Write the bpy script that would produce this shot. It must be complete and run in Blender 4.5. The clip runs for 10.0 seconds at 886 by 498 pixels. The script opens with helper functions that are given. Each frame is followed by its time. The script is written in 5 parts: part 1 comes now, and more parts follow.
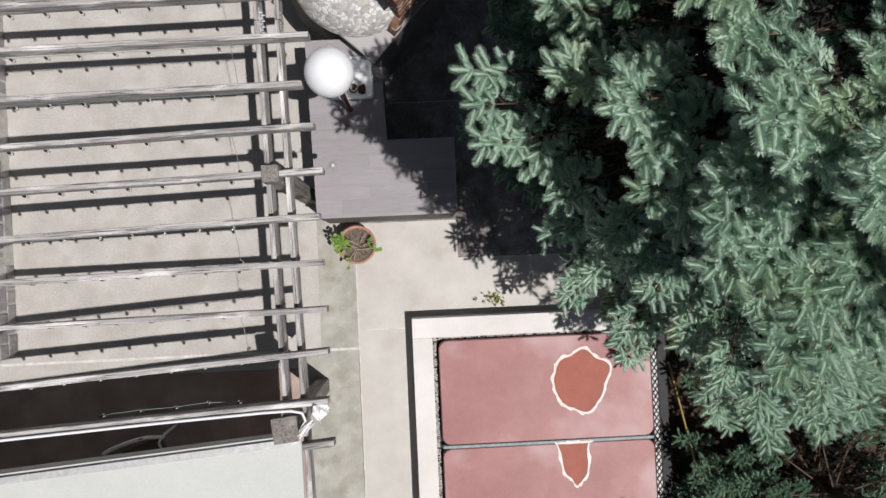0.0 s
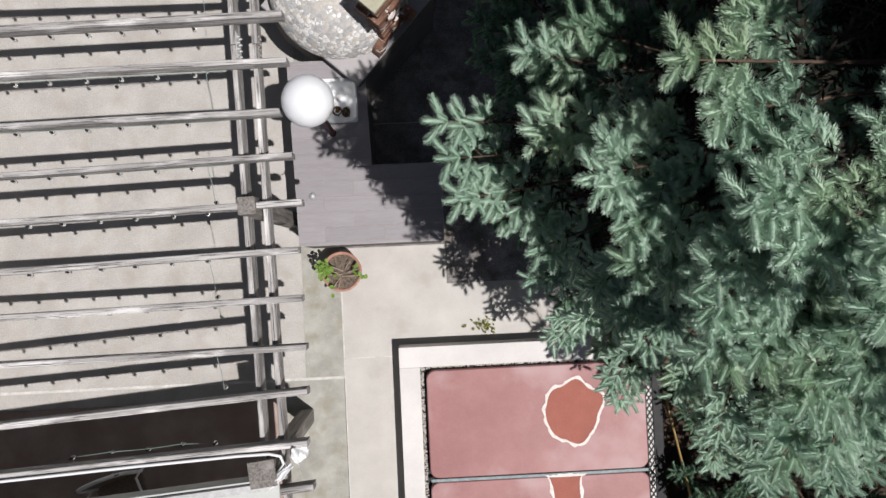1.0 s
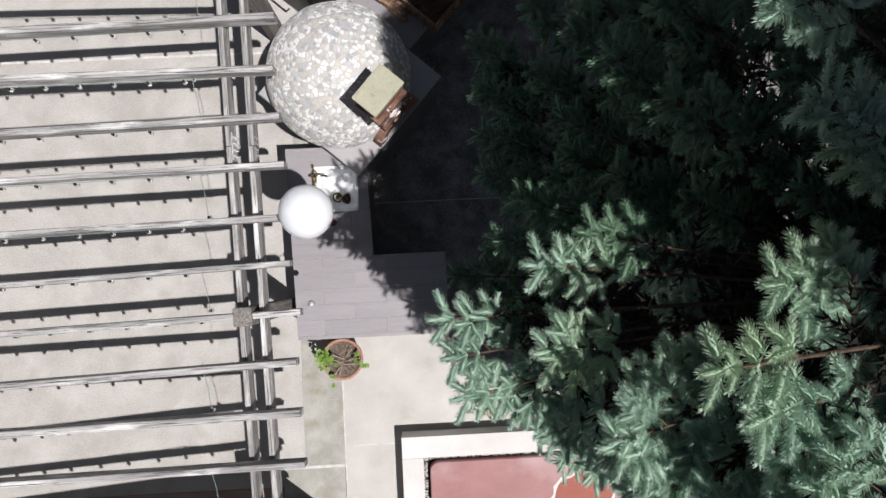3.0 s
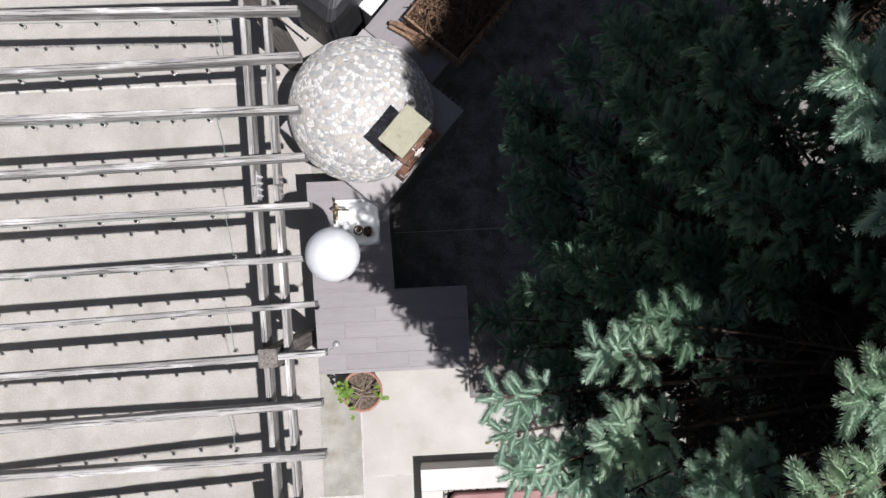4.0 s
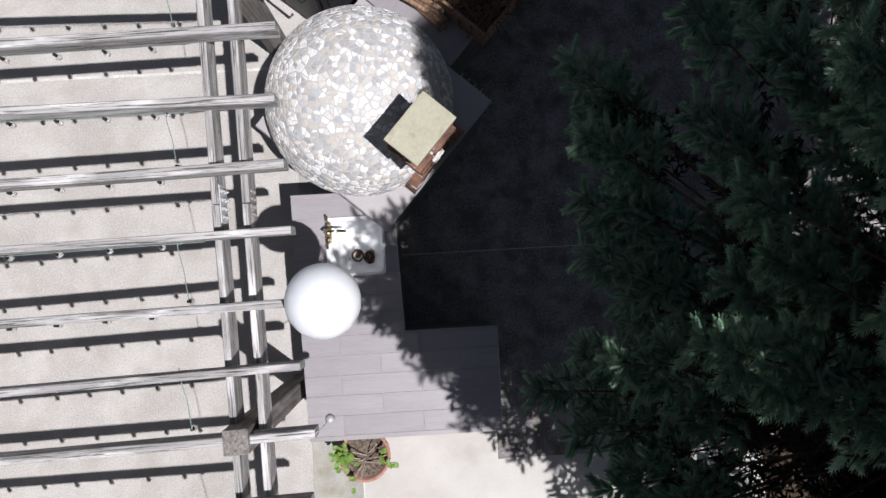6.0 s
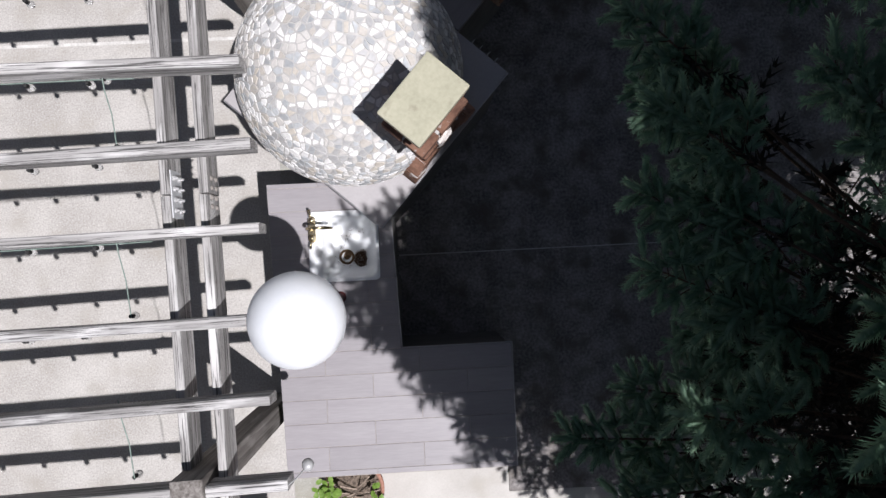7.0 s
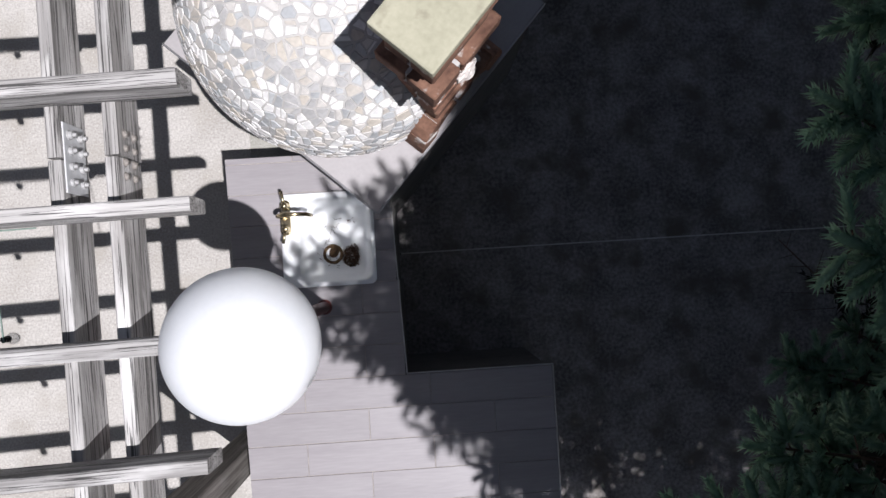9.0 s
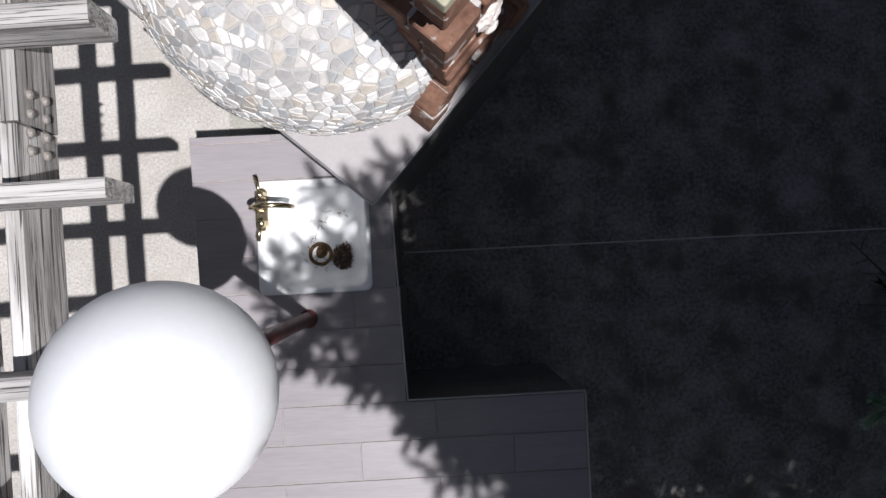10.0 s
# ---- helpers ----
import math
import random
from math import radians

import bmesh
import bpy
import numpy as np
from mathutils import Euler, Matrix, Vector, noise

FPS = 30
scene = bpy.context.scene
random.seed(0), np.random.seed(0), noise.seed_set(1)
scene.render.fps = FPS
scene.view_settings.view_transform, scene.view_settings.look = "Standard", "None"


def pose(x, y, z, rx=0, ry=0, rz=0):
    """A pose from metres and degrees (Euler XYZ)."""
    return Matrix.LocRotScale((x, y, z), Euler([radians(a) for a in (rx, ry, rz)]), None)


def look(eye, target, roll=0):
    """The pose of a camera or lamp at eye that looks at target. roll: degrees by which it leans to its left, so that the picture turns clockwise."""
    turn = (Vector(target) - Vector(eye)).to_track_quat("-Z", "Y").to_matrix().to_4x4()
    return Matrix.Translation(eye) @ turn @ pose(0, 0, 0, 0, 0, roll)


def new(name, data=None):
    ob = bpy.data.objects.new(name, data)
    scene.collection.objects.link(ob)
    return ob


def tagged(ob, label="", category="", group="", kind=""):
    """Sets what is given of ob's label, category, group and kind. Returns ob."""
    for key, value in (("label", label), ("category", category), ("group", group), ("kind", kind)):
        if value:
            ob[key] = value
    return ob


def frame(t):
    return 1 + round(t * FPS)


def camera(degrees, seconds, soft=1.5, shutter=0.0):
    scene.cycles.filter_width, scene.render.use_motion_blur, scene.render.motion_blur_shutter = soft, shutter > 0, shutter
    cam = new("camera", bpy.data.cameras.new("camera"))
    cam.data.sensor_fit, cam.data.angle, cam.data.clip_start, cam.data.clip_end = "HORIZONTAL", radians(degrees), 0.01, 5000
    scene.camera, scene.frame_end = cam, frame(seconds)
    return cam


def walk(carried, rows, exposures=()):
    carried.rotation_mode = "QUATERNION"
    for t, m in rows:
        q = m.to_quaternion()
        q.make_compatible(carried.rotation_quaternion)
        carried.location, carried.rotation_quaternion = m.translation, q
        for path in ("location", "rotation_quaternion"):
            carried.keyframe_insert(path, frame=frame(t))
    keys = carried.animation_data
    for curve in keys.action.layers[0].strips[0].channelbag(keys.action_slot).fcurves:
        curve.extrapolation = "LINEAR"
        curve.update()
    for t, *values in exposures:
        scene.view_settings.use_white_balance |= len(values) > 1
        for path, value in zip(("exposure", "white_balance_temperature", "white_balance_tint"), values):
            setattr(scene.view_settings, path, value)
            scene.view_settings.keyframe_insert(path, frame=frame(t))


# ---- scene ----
cam = camera(65.0, 10.0)
PATH = [
    (0, (0.355, -1.318, 8.174), (0.406, -1.275, 6.175), 47.3),
    (0.5, (0.409, -1.232, 8.025), (0.466, -1.19, 6.026), 50.7),
    (1, (0.496, -1.02, 7.934), (0.55, -0.979, 5.935), 50.2),
    (1.5, (0.595, -0.81, 7.827), (0.646, -0.762, 5.828), 43.8),
    (2, (0.611, -0.565, 7.775), (0.667, -0.516, 5.776), 46.3),
    (2.5, (0.585, -0.363, 7.741), (0.637, -0.307, 5.743), 40.1),
    (4, (0.342, 0.148, 7.698), (0.387, 0.214, 5.7), 31.7),
    (4.5, (0.238, 0.278, 7.638), (0.283, 0.337, 5.639), 34.8),
    (5, (0.198, 0.36, 7.245), (0.247, 0.422, 5.247), 35.7),
    (5.5, (0.21, 0.4, 6.773), (0.256, 0.467, 4.775), 31.1),
    (7, (0.173, 0.532, 5.366), (0.228, 0.571, 3.367), 51.8),
    (7.5, (0.178, 0.409, 5.316), (0.225, 0.461, 3.317), 39.0),
    (8, (0.099, 0.376, 5.123), (0.171, 0.441, 3.125), 44.9),
    (8.5, (0.127, 0.462, 4.654), (0.185, 0.51, 2.655), 47.3),
    (9, (0.118, 0.483, 4.266), (0.174, 0.546, 2.267), 38.1),
    (9.5, (0.139, 0.534, 3.859), (0.172, 0.574, 1.859), 36.1),
    (10, (0.121, 0.528, 3.67), (0.158, 0.575, 1.671), 35.3),
]
walk(cam, [(t, look(eye, target, roll)) for t, eye, target, roll in PATH],
     exposures=[(0, -0.14, 6480, 13), (2.5, 0.0, 6400, 13), (4.5, 0.10, 6280, 14), (7, 0.14, 6180, 15), (9, 0.20, 6180, 15), (10, 0.21, 6250, 14)])

# ---- world, sun ----
SUN = Vector((0.297, -0.243, 1.0)).normalized()
world = bpy.data.worlds.new("world")
scene.world = world
world.use_nodes = True
wn = world.node_tree.nodes
sky = wn.new("ShaderNodeTexSky")
sky.sky_type = "NISHITA"
sky.sun_disc = False
sky.sun_elevation = math.asin(SUN.z)
sky.sun_rotation = math.atan2(SUN.x, SUN.y)
wn["Background"].inputs["Strength"].default_value = 0.030
soft_sky = wn.new("ShaderNodeHueSaturation")
soft_sky.inputs["Saturation"].default_value = 0.78
world.node_tree.links.new(sky.outputs[0], soft_sky.inputs["Color"])
world.node_tree.links.new(soft_sky.outputs[0], wn["Background"].inputs["Color"])
sun_data = bpy.data.lights.new("sun", "SUN")
sun_data.energy = 5.0
sun_data.angle = radians(0.53)
sun_data.color = (1.0, 0.975, 0.945)
sun = new("sun", sun_data)
sun.matrix_world = look(SUN * 30, (0, 0, 0))
scene.view_settings.exposure = 0.0


# ---- materials ----
def mat(name, dark, light, scale=6.0, stretch=(1, 1, 1), rough=0.8, bump=0.2, fine=60.0, fine_amount=0.35, low=0.35, high=0.68, metal=0.0,
        stain=None, stain_scale=1.2, stain_cut=(0.52, 0.7), vary=0.0, spec=0.4, coords="Object", bump_dist=0.004):
    """Two-scale procedural surface: broad blotches, fine grain, an optional stain colour, optional change from piece to piece."""
    m = bpy.data.materials.new(name)
    m.use_nodes = True
    nt = m.node_tree
    n, l = nt.nodes, nt.links
    bs = n["Principled BSDF"]
    tc = n.new("ShaderNodeTexCoord")
    mp = n.new("ShaderNodeMapping")
    mp.inputs["Scale"].default_value = stretch
    l.new(tc.outputs[coords], mp.inputs["Vector"])
    vec = mp.outputs[0]
    info = n.new("ShaderNodeObjectInfo")
    if vary > 0:
        shift = n.new("ShaderNodeVectorMath")
        shift.operation = "MULTIPLY_ADD"
        comb = n.new("ShaderNodeCombineXYZ")
        for k in range(3):
            l.new(info.outputs["Random"], comb.inputs[k])
        l.new(comb.outputs[0], shift.inputs[0])
        shift.inputs[1].default_value = (37.0, 61.0, 23.0)
        l.new(vec, shift.inputs[2])
        vec = shift.outputs[0]
    big = n.new("ShaderNodeTexNoise")
    big.inputs["Scale"].default_value = scale
    big.inputs["Detail"].default_value = 5
    big.inputs["Roughness"].default_value = 0.62
    l.new(vec, big.inputs["Vector"])
    small = n.new("ShaderNodeTexNoise")
    small.inputs["Scale"].default_value = fine
    small.inputs["Detail"].default_value = 3
    l.new(vec, small.inputs["Vector"])
    mixf = n.new("ShaderNodeMix")
    mixf.inputs[0].default_value = fine_amount
    l.new(big.outputs["Fac"], mixf.inputs[2])
    l.new(small.outputs["Fac"], mixf.inputs[3])
    ramp = n.new("ShaderNodeValToRGB")
    ramp.color_ramp.elements[0].position, ramp.color_ramp.elements[1].position = low, high
    ramp.color_ramp.elements[0].color = (*dark, 1)
    ramp.color_ramp.elements[1].color = (*light, 1)
    l.new(mixf.outputs[0], ramp.inputs[0])
    col = ramp.outputs[0]
    if stain:
        st = n.new("ShaderNodeTexNoise")
        st.inputs["Scale"].default_value = stain_scale
        st.inputs["Detail"].default_value = 6
        l.new(vec, st.inputs["Vector"])
        mr = n.new("ShaderNodeMapRange")
        mr.inputs["From Min"].default_value, mr.inputs["From Max"].default_value = stain_cut
        l.new(st.outputs["Fac"], mr.inputs["Value"])
        mx = n.new("ShaderNodeMix")
        mx.data_type = "RGBA"
        l.new(mr.outputs[0], mx.inputs[0])
        l.new(col, mx.inputs[6])
        mx.inputs[7].default_value = (*stain, 1)
        col = mx.outputs[2]
    if vary > 0:
        hs = n.new("ShaderNodeHueSaturation")
        mv = n.new("ShaderNodeMapRange")
        mv.inputs["To Min"].default_value, mv.inputs["To Max"].default_value = 1 - vary, 1 + vary
        l.new(info.outputs["Random"], mv.inputs["Value"])
        l.new(mv.outputs[0], hs.inputs["Value"])
        l.new(col, hs.inputs["Color"])
        col = hs.outputs[0]
    l.new(col, bs.inputs["Base Color"])
    bs.inputs["Roughness"].default_value = rough
    bs.inputs["Metallic"].default_value = metal
    bs.inputs["Specular IOR Level"].default_value = spec
    if bump > 0:
        bp = n.new("ShaderNodeBump")
        bp.inputs["Strength"].default_value = bump
        bp.inputs["Distance"].default_value = bump_dist
        l.new(mixf.outputs[0], bp.inputs["Height"])
        l.new(bp.outputs[0], bs.inputs["Normal"])
    return m


M_CONCRETE = mat("concrete", (0.33, 0.31, 0.285), (0.50, 0.48, 0.45), 1.9, rough=0.9, bump=0.6, fine=80, fine_amount=0.56, low=0.38, high=0.62, stain=(0.35, 0.325, 0.285), stain_scale=3.4, stain_cut=(0.52, 0.80))
M_CONCRETE_PALE = mat("pale smooth concrete", (0.42, 0.40, 0.37), (0.55, 0.53, 0.495), 1.6, rough=0.85, bump=0.35, fine=70, fine_amount=0.25, low=0.34, high=0.66, stain=(0.38, 0.35, 0.30), stain_scale=2.2, stain_cut=(0.58, 0.80))
M_CONCRETE_DARK = mat("dark mottled concrete", (0.11, 0.102, 0.098), (0.36, 0.335, 0.325), 4.0, rough=0.75, bump=0.4, fine=48, fine_amount=0.45, low=0.38, high=0.64, stain=(0.13, 0.113, 0.095), stain_scale=5.0, stain_cut=(0.5, 0.68))
# The brown tint puts the warm bounce of the roof's shadow into the colour.
M_CONCRETE_WARM = mat("concrete tinted brown for roof shade", (0.29, 0.215, 0.185), (0.47, 0.365, 0.32), 2.5, rough=0.9, bump=0.5, fine=125, fine_amount=0.5, low=0.39, high=0.63, stain=(0.30, 0.215, 0.175), stain_scale=1.4, stain_cut=(0.50, 0.68))
M_CONCRETE_MOSS = mat("damp mossy concrete", (0.25, 0.245, 0.215), (0.46, 0.45, 0.405), 3.4, rough=0.9, bump=0.5, fine=110, fine_amount=0.45, low=0.36, high=0.66, stain=(0.27, 0.255, 0.20), stain_scale=4.5, stain_cut=(0.5, 0.7))
M_JOINT = mat("pale joint sand", (0.42, 0.405, 0.38), (0.66, 0.645, 0.61), 9, rough=1.0, bump=0.4, low=0.35, high=0.65)
M_EDGING = mat("grey wall stone", (0.22, 0.205, 0.21), (0.46, 0.44, 0.445), 9, rough=0.9, bump=0.5, vary=0.2)
M_SOIL = mat("soil", (0.02, 0.014, 0.01), (0.09, 0.06, 0.04), 9, rough=1, bump=0.8, fine=90, bump_dist=0.02)


def wood_mat(name, dark, light, pale, axis, cracks=0.6):
    """Weathered timber: long streaks, fine open grain with dark checks, paler worn patches; axis is the length of the piece."""
    m = bpy.data.materials.new(name)
    m.use_nodes = True
    n, l = m.node_tree.nodes, m.node_tree.links
    bs = n["Principled BSDF"]
    tc, info = n.new("ShaderNodeTexCoord"), n.new("ShaderNodeObjectInfo")
    comb, shift = n.new("ShaderNodeCombineXYZ"), n.new("ShaderNodeVectorMath")
    for k in range(3):
        l.new(info.outputs["Random"], comb.inputs[k])
    shift.operation = "MULTIPLY_ADD"
    shift.inputs[1].default_value = (37.0, 61.0, 23.0)
    l.new(comb.outputs[0], shift.inputs[0])
    l.new(tc.outputs["Object"], shift.inputs[2])

    def grain(lengthwise, across, detail, warp):
        mp, tx = n.new("ShaderNodeMapping"), n.new("ShaderNodeTexNoise")
        mp.inputs["Scale"].default_value = [lengthwise if k == axis else across for k in range(3)]
        l.new(shift.outputs[0], mp.inputs["Vector"])
        l.new(mp.outputs[0], tx.inputs["Vector"])
        tx.inputs["Scale"].default_value, tx.inputs["Detail"].default_value, tx.inputs["Distortion"].default_value = 1.0, detail, warp
        return tx.outputs["Fac"]

    def ramp(fac, low, high, c0, c1):
        r = n.new("ShaderNodeValToRGB")
        el = r.color_ramp.elements
        el[0].position, el[1].position = low, high
        el[0].color, el[1].color = (*c0, 1), (*c1, 1)
        l.new(fac, r.inputs[0])
        return r.outputs[0]

    def blend(fac, a, b, kind="MIX"):
        mx = n.new("ShaderNodeMix")
        mx.data_type, mx.blend_type = "RGBA", kind
        if isinstance(fac, float):
            mx.inputs[0].default_value = fac
        else:
            l.new(fac, mx.inputs[0])
        l.new(a, mx.inputs[6])
        if isinstance(b, tuple):
            mx.inputs[7].default_value = (*b, 1)
        else:
            l.new(b, mx.inputs[7])
        return mx.outputs[2]

    streak, fine, patch = grain(1.0, 48, 5, 0.5), grain(3.0, 150, 4, 0.9), grain(2.2, 9, 4, 0.3)
    col = ramp(streak, 0.36, 0.64, dark, light)
    col = blend(ramp(patch, 0.50, 0.66, (0, 0, 0), (1, 1, 1)), col, pale)
    check = ramp(fine, 0.385, 0.455, (1 - cracks, 1 - cracks, 1 - cracks), (1, 1, 1))
    col = blend(1.0, col, check, "MULTIPLY")
    hs, mv = n.new("ShaderNodeHueSaturation"), n.new("ShaderNodeMapRange")
    mv.inputs["To Min"].default_value, mv.inputs["To Max"].default_value = 0.86, 1.14
    l.new(info.outputs["Random"], mv.inputs["Value"])
    l.new(mv.outputs[0], hs.inputs["Value"])
    l.new(col, hs.inputs["Color"])
    l.new(hs.outputs[0], bs.inputs["Base Color"])
    bs.inputs["Roughness"].default_value, bs.inputs["Specular IOR Level"].default_value = 0.88, 0.3
    bp = n.new("ShaderNodeBump")
    bp.inputs["Strength"].default_value, bp.inputs["Distance"].default_value = 0.7, 0.004
    l.new(fine, bp.inputs["Height"])
    l.new(bp.outputs[0], bs.inputs["Normal"])
    return m


M_WOOD = wood_mat("weathered wood", (0.25, 0.24, 0.23), (0.48, 0.465, 0.45), (0.68, 0.665, 0.65), 0, 0.8)
M_WOOD_DARK = wood_mat("weathered post wood", (0.14, 0.125, 0.112), (0.28, 0.26, 0.24), (0.34, 0.32, 0.295), 2, 0.3)
M_TILE = mat("wood look grey tile", (0.25, 0.232, 0.242), (0.305, 0.288, 0.295), 1.8, (1.0, 9, 1), 0.45, 0.08, 12, 0.4, vary=0.06)
M_PLATFORM = mat("pale grey porcelain", (0.335, 0.318, 0.318), (0.40, 0.38, 0.38), 3, rough=0.5, bump=0.05)
M_GROUT = mat("grout", (0.30, 0.27, 0.245), (0.46, 0.42, 0.385), 20, rough=0.95)
M_EDGE = mat("metal edge trim", (0.36, 0.36, 0.37), (0.52, 0.52, 0.53), 5, rough=0.32, metal=0.8, bump=0.05)
M_STUCCO = mat("grey stucco", (0.10, 0.095, 0.09), (0.18, 0.17, 0.16), 4, rough=0.95, bump=0.5)
M_ENAMEL = mat("white enamel", (0.84, 0.86, 0.87), (0.90, 0.91, 0.915), 3, rough=0.28, bump=0.0, spec=0.35, stain=(0.66, 0.63, 0.56), stain_scale=8, stain_cut=(0.64, 0.82))
M_BRASS = mat("aged brass", (0.38, 0.30, 0.17), (0.72, 0.62, 0.42), 25, rough=0.22, metal=1.0, bump=0.05)
M_DRAIN = mat("tarnished brass drain", (0.05, 0.028, 0.014), (0.24, 0.15, 0.075), 40, rough=0.6, metal=0.6, bump=0.1)
M_MORTAR = mat("grey white grout", (0.41, 0.40, 0.385), (0.54, 0.525, 0.505), 14, rough=0.95, bump=0.4)
M_BRICK = mat("red brick", (0.12, 0.06, 0.042), (0.33, 0.18, 0.12), 9, rough=0.9, bump=0.8, fine=60, stain=(0.64, 0.60, 0.565), stain_scale=8, stain_cut=(0.615, 0.66), vary=0.3)
M_CAP = mat("olive stone cap", (0.34, 0.33, 0.24), (0.46, 0.44, 0.33), 7, rough=0.85, bump=0.2, stain=(0.28, 0.26, 0.19), stain_scale=12, stain_cut=(0.62, 0.75))
M_GLOBE = mat("white opal globe", (0.75, 0.77, 0.79), (0.80, 0.815, 0.83), 4, rough=0.5, bump=0.0, spec=0.5)
M_POLE = mat("dark red paint", (0.07, 0.018, 0.018), (0.13, 0.035, 0.035), 12, rough=0.4, bump=0.1)
M_TERRA = mat("terracotta", (0.30, 0.14, 0.095), (0.50, 0.30, 0.235), 9, rough=0.9, bump=0.3)
M_LEAF = mat("green leaf", (0.12, 0.22, 0.03), (0.30, 0.46, 0.10), 14, rough=0.5, bump=0.1)
M_WEED = mat("yellow green weed", (0.16, 0.18, 0.04), (0.34, 0.36, 0.10), 20, rough=0.7)
M_STEM = mat("plant stem", (0.28, 0.21, 0.16), (0.52, 0.43, 0.35), 20, rough=0.8)
M_CURB = mat("white painted curb", (0.56, 0.54, 0.515), (0.70, 0.68, 0.655), 2.0, rough=0.85, bump=0.25, fine=70)
M_VINYL = mat("faded red vinyl", (0.26, 0.105, 0.10), (0.37, 0.18, 0.172), 1.1, rough=0.55, bump=0.1, fine=40, fine_amount=0.15, stain=(0.40, 0.255, 0.25), stain_scale=1.5)
M_STAIN = mat("rust red damp stain", (0.24, 0.055, 0.028), (0.33, 0.085, 0.05), 5, rough=0.6, bump=0.1)
M_SALT = mat("white salt line", (0.62, 0.56, 0.52), (0.82, 0.78, 0.74), 22, rough=0.9)
M_SEAM = mat("blue grey vinyl seam", (0.15, 0.20, 0.21), (0.32, 0.38, 0.39), 20, rough=0.6)
M_BLACK = mat("black rubber", (0.012, 0.012, 0.012), (0.03, 0.03, 0.03), 12, rough=0.7)
M_PEBBLE = mat("white pebbles", (0.35, 0.31, 0.27), (0.72, 0.69, 0.65), 30, rough=0.8, vary=0.2)
M_ROOF = mat("white patio roof", (0.46, 0.475, 0.455), (0.55, 0.565, 0.54), 1.2, rough=0.6, bump=0.1)
# Near black: the shade inside the crown is put into the twig colour.
M_INNER = mat("inner twigs darkened for shade", (0.012, 0.011, 0.008), (0.03, 0.027, 0.018), 9, rough=0.9, bump=0.0)
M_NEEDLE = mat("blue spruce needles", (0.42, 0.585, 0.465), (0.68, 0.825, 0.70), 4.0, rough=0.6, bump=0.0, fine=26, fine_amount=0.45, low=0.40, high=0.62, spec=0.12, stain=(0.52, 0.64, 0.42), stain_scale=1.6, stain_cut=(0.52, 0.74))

# Greener than M_NEEDLE, and darkened so the crown's shade sits in the colour.
M_NEEDLE_SHADE = mat("green spruce needles darkened for shade", (0.15, 0.27, 0.18), (0.35, 0.50, 0.35), 4.0, rough=0.6, bump=0.0, fine=26, fine_amount=0.45, low=0.40, high=0.62, spec=0.12)


def leafy(m, share):
    """Lets some light through thin needles or leaves."""
    n, l = m.node_tree.nodes, m.node_tree.links
    bs, out = n["Principled BSDF"], n["Material Output"]
    tr, mx = n.new("ShaderNodeBsdfTranslucent"), n.new("ShaderNodeMixShader")
    mx.inputs[0].default_value = share
    l.new(bs.inputs["Base Color"].links[0].from_socket, tr.inputs["Color"])
    l.new(bs.outputs[0], mx.inputs[1])
    l.new(tr.outputs[0], mx.inputs[2])
    l.new(mx.outputs[0], out.inputs["Surface"])


def speckle(m, scale, pale, dark):
    """Small pale and dark grains of aggregate in a concrete surface."""
    n, l = m.node_tree.nodes, m.node_tree.links
    bs = n["Principled BSDF"]
    vec = n["Mapping"].outputs[0]
    col = bs.inputs["Base Color"].links[0].from_socket
    for k, (tint, cut) in enumerate(((pale, (0.155, 0.10)), (dark, (0.15, 0.09)))):
        vo, mr, mx, far = n.new("ShaderNodeTexVoronoi"), n.new("ShaderNodeMapRange"), n.new("ShaderNodeMix"), n.new("ShaderNodeVectorMath")
        far.operation = "ADD"
        far.inputs[1].default_value = (3.7 * k, 5.1 * k, 0)
        l.new(vec, far.inputs[0])
        l.new(far.outputs[0], vo.inputs["Vector"])
        vo.inputs["Scale"].default_value = scale * (1 + 0.45 * k)
        mr.inputs["From Min"].default_value, mr.inputs["From Max"].default_value = cut
        mr.inputs["To Max"].default_value = 0.75
        l.new(vo.outputs["Distance"], mr.inputs["Value"])
        mx.data_type = "RGBA"
        l.new(mr.outputs[0], mx.inputs[0])
        l.new(col, mx.inputs[6])
        mx.inputs[7].default_value = (*tint, 1)
        col = mx.outputs[2]
    l.new(col, bs.inputs["Base Color"])


for m in (M_CONCRETE, M_CONCRETE_MOSS):
    speckle(m, 38, (0.60, 0.575, 0.52), (0.22, 0.20, 0.175))
leafy(M_NEEDLE, 0.36)
leafy(M_NEEDLE_SHADE, 0.30)
leafy(M_LEAF, 0.35)
M_GLOBE.node_tree.nodes["Principled BSDF"].inputs["Subsurface Weight"].default_value = 0.9
M_GLOBE.node_tree.nodes["Principled BSDF"].inputs["Subsurface Radius"].default_value = (0.16, 0.16, 0.16)
M_GLOBE.node_tree.nodes["Principled BSDF"].inputs["Subsurface Scale"].default_value = 1.0
M_BARK = mat("spruce twig bark", (0.05, 0.034, 0.024), (0.14, 0.09, 0.062), 10, rough=0.95, bump=0.5)
M_COVER = mat("black grill cover cloth", (0.022, 0.023, 0.026), (0.045, 0.046, 0.05), 4, rough=0.5, bump=0.3)
M_WHITE = mat("white plastic", (0.70, 0.71, 0.72), (0.82, 0.82, 0.82), 4, rough=0.45, bump=0.05)
M_WIRE = mat("thin wire", (0.13, 0.19, 0.16), (0.26, 0.33, 0.29), 20, rough=0.6)
M_STEEL = mat("galvanised steel", (0.40, 0.40, 0.40), (0.58, 0.58, 0.57), 18, rough=0.5, metal=0.25)
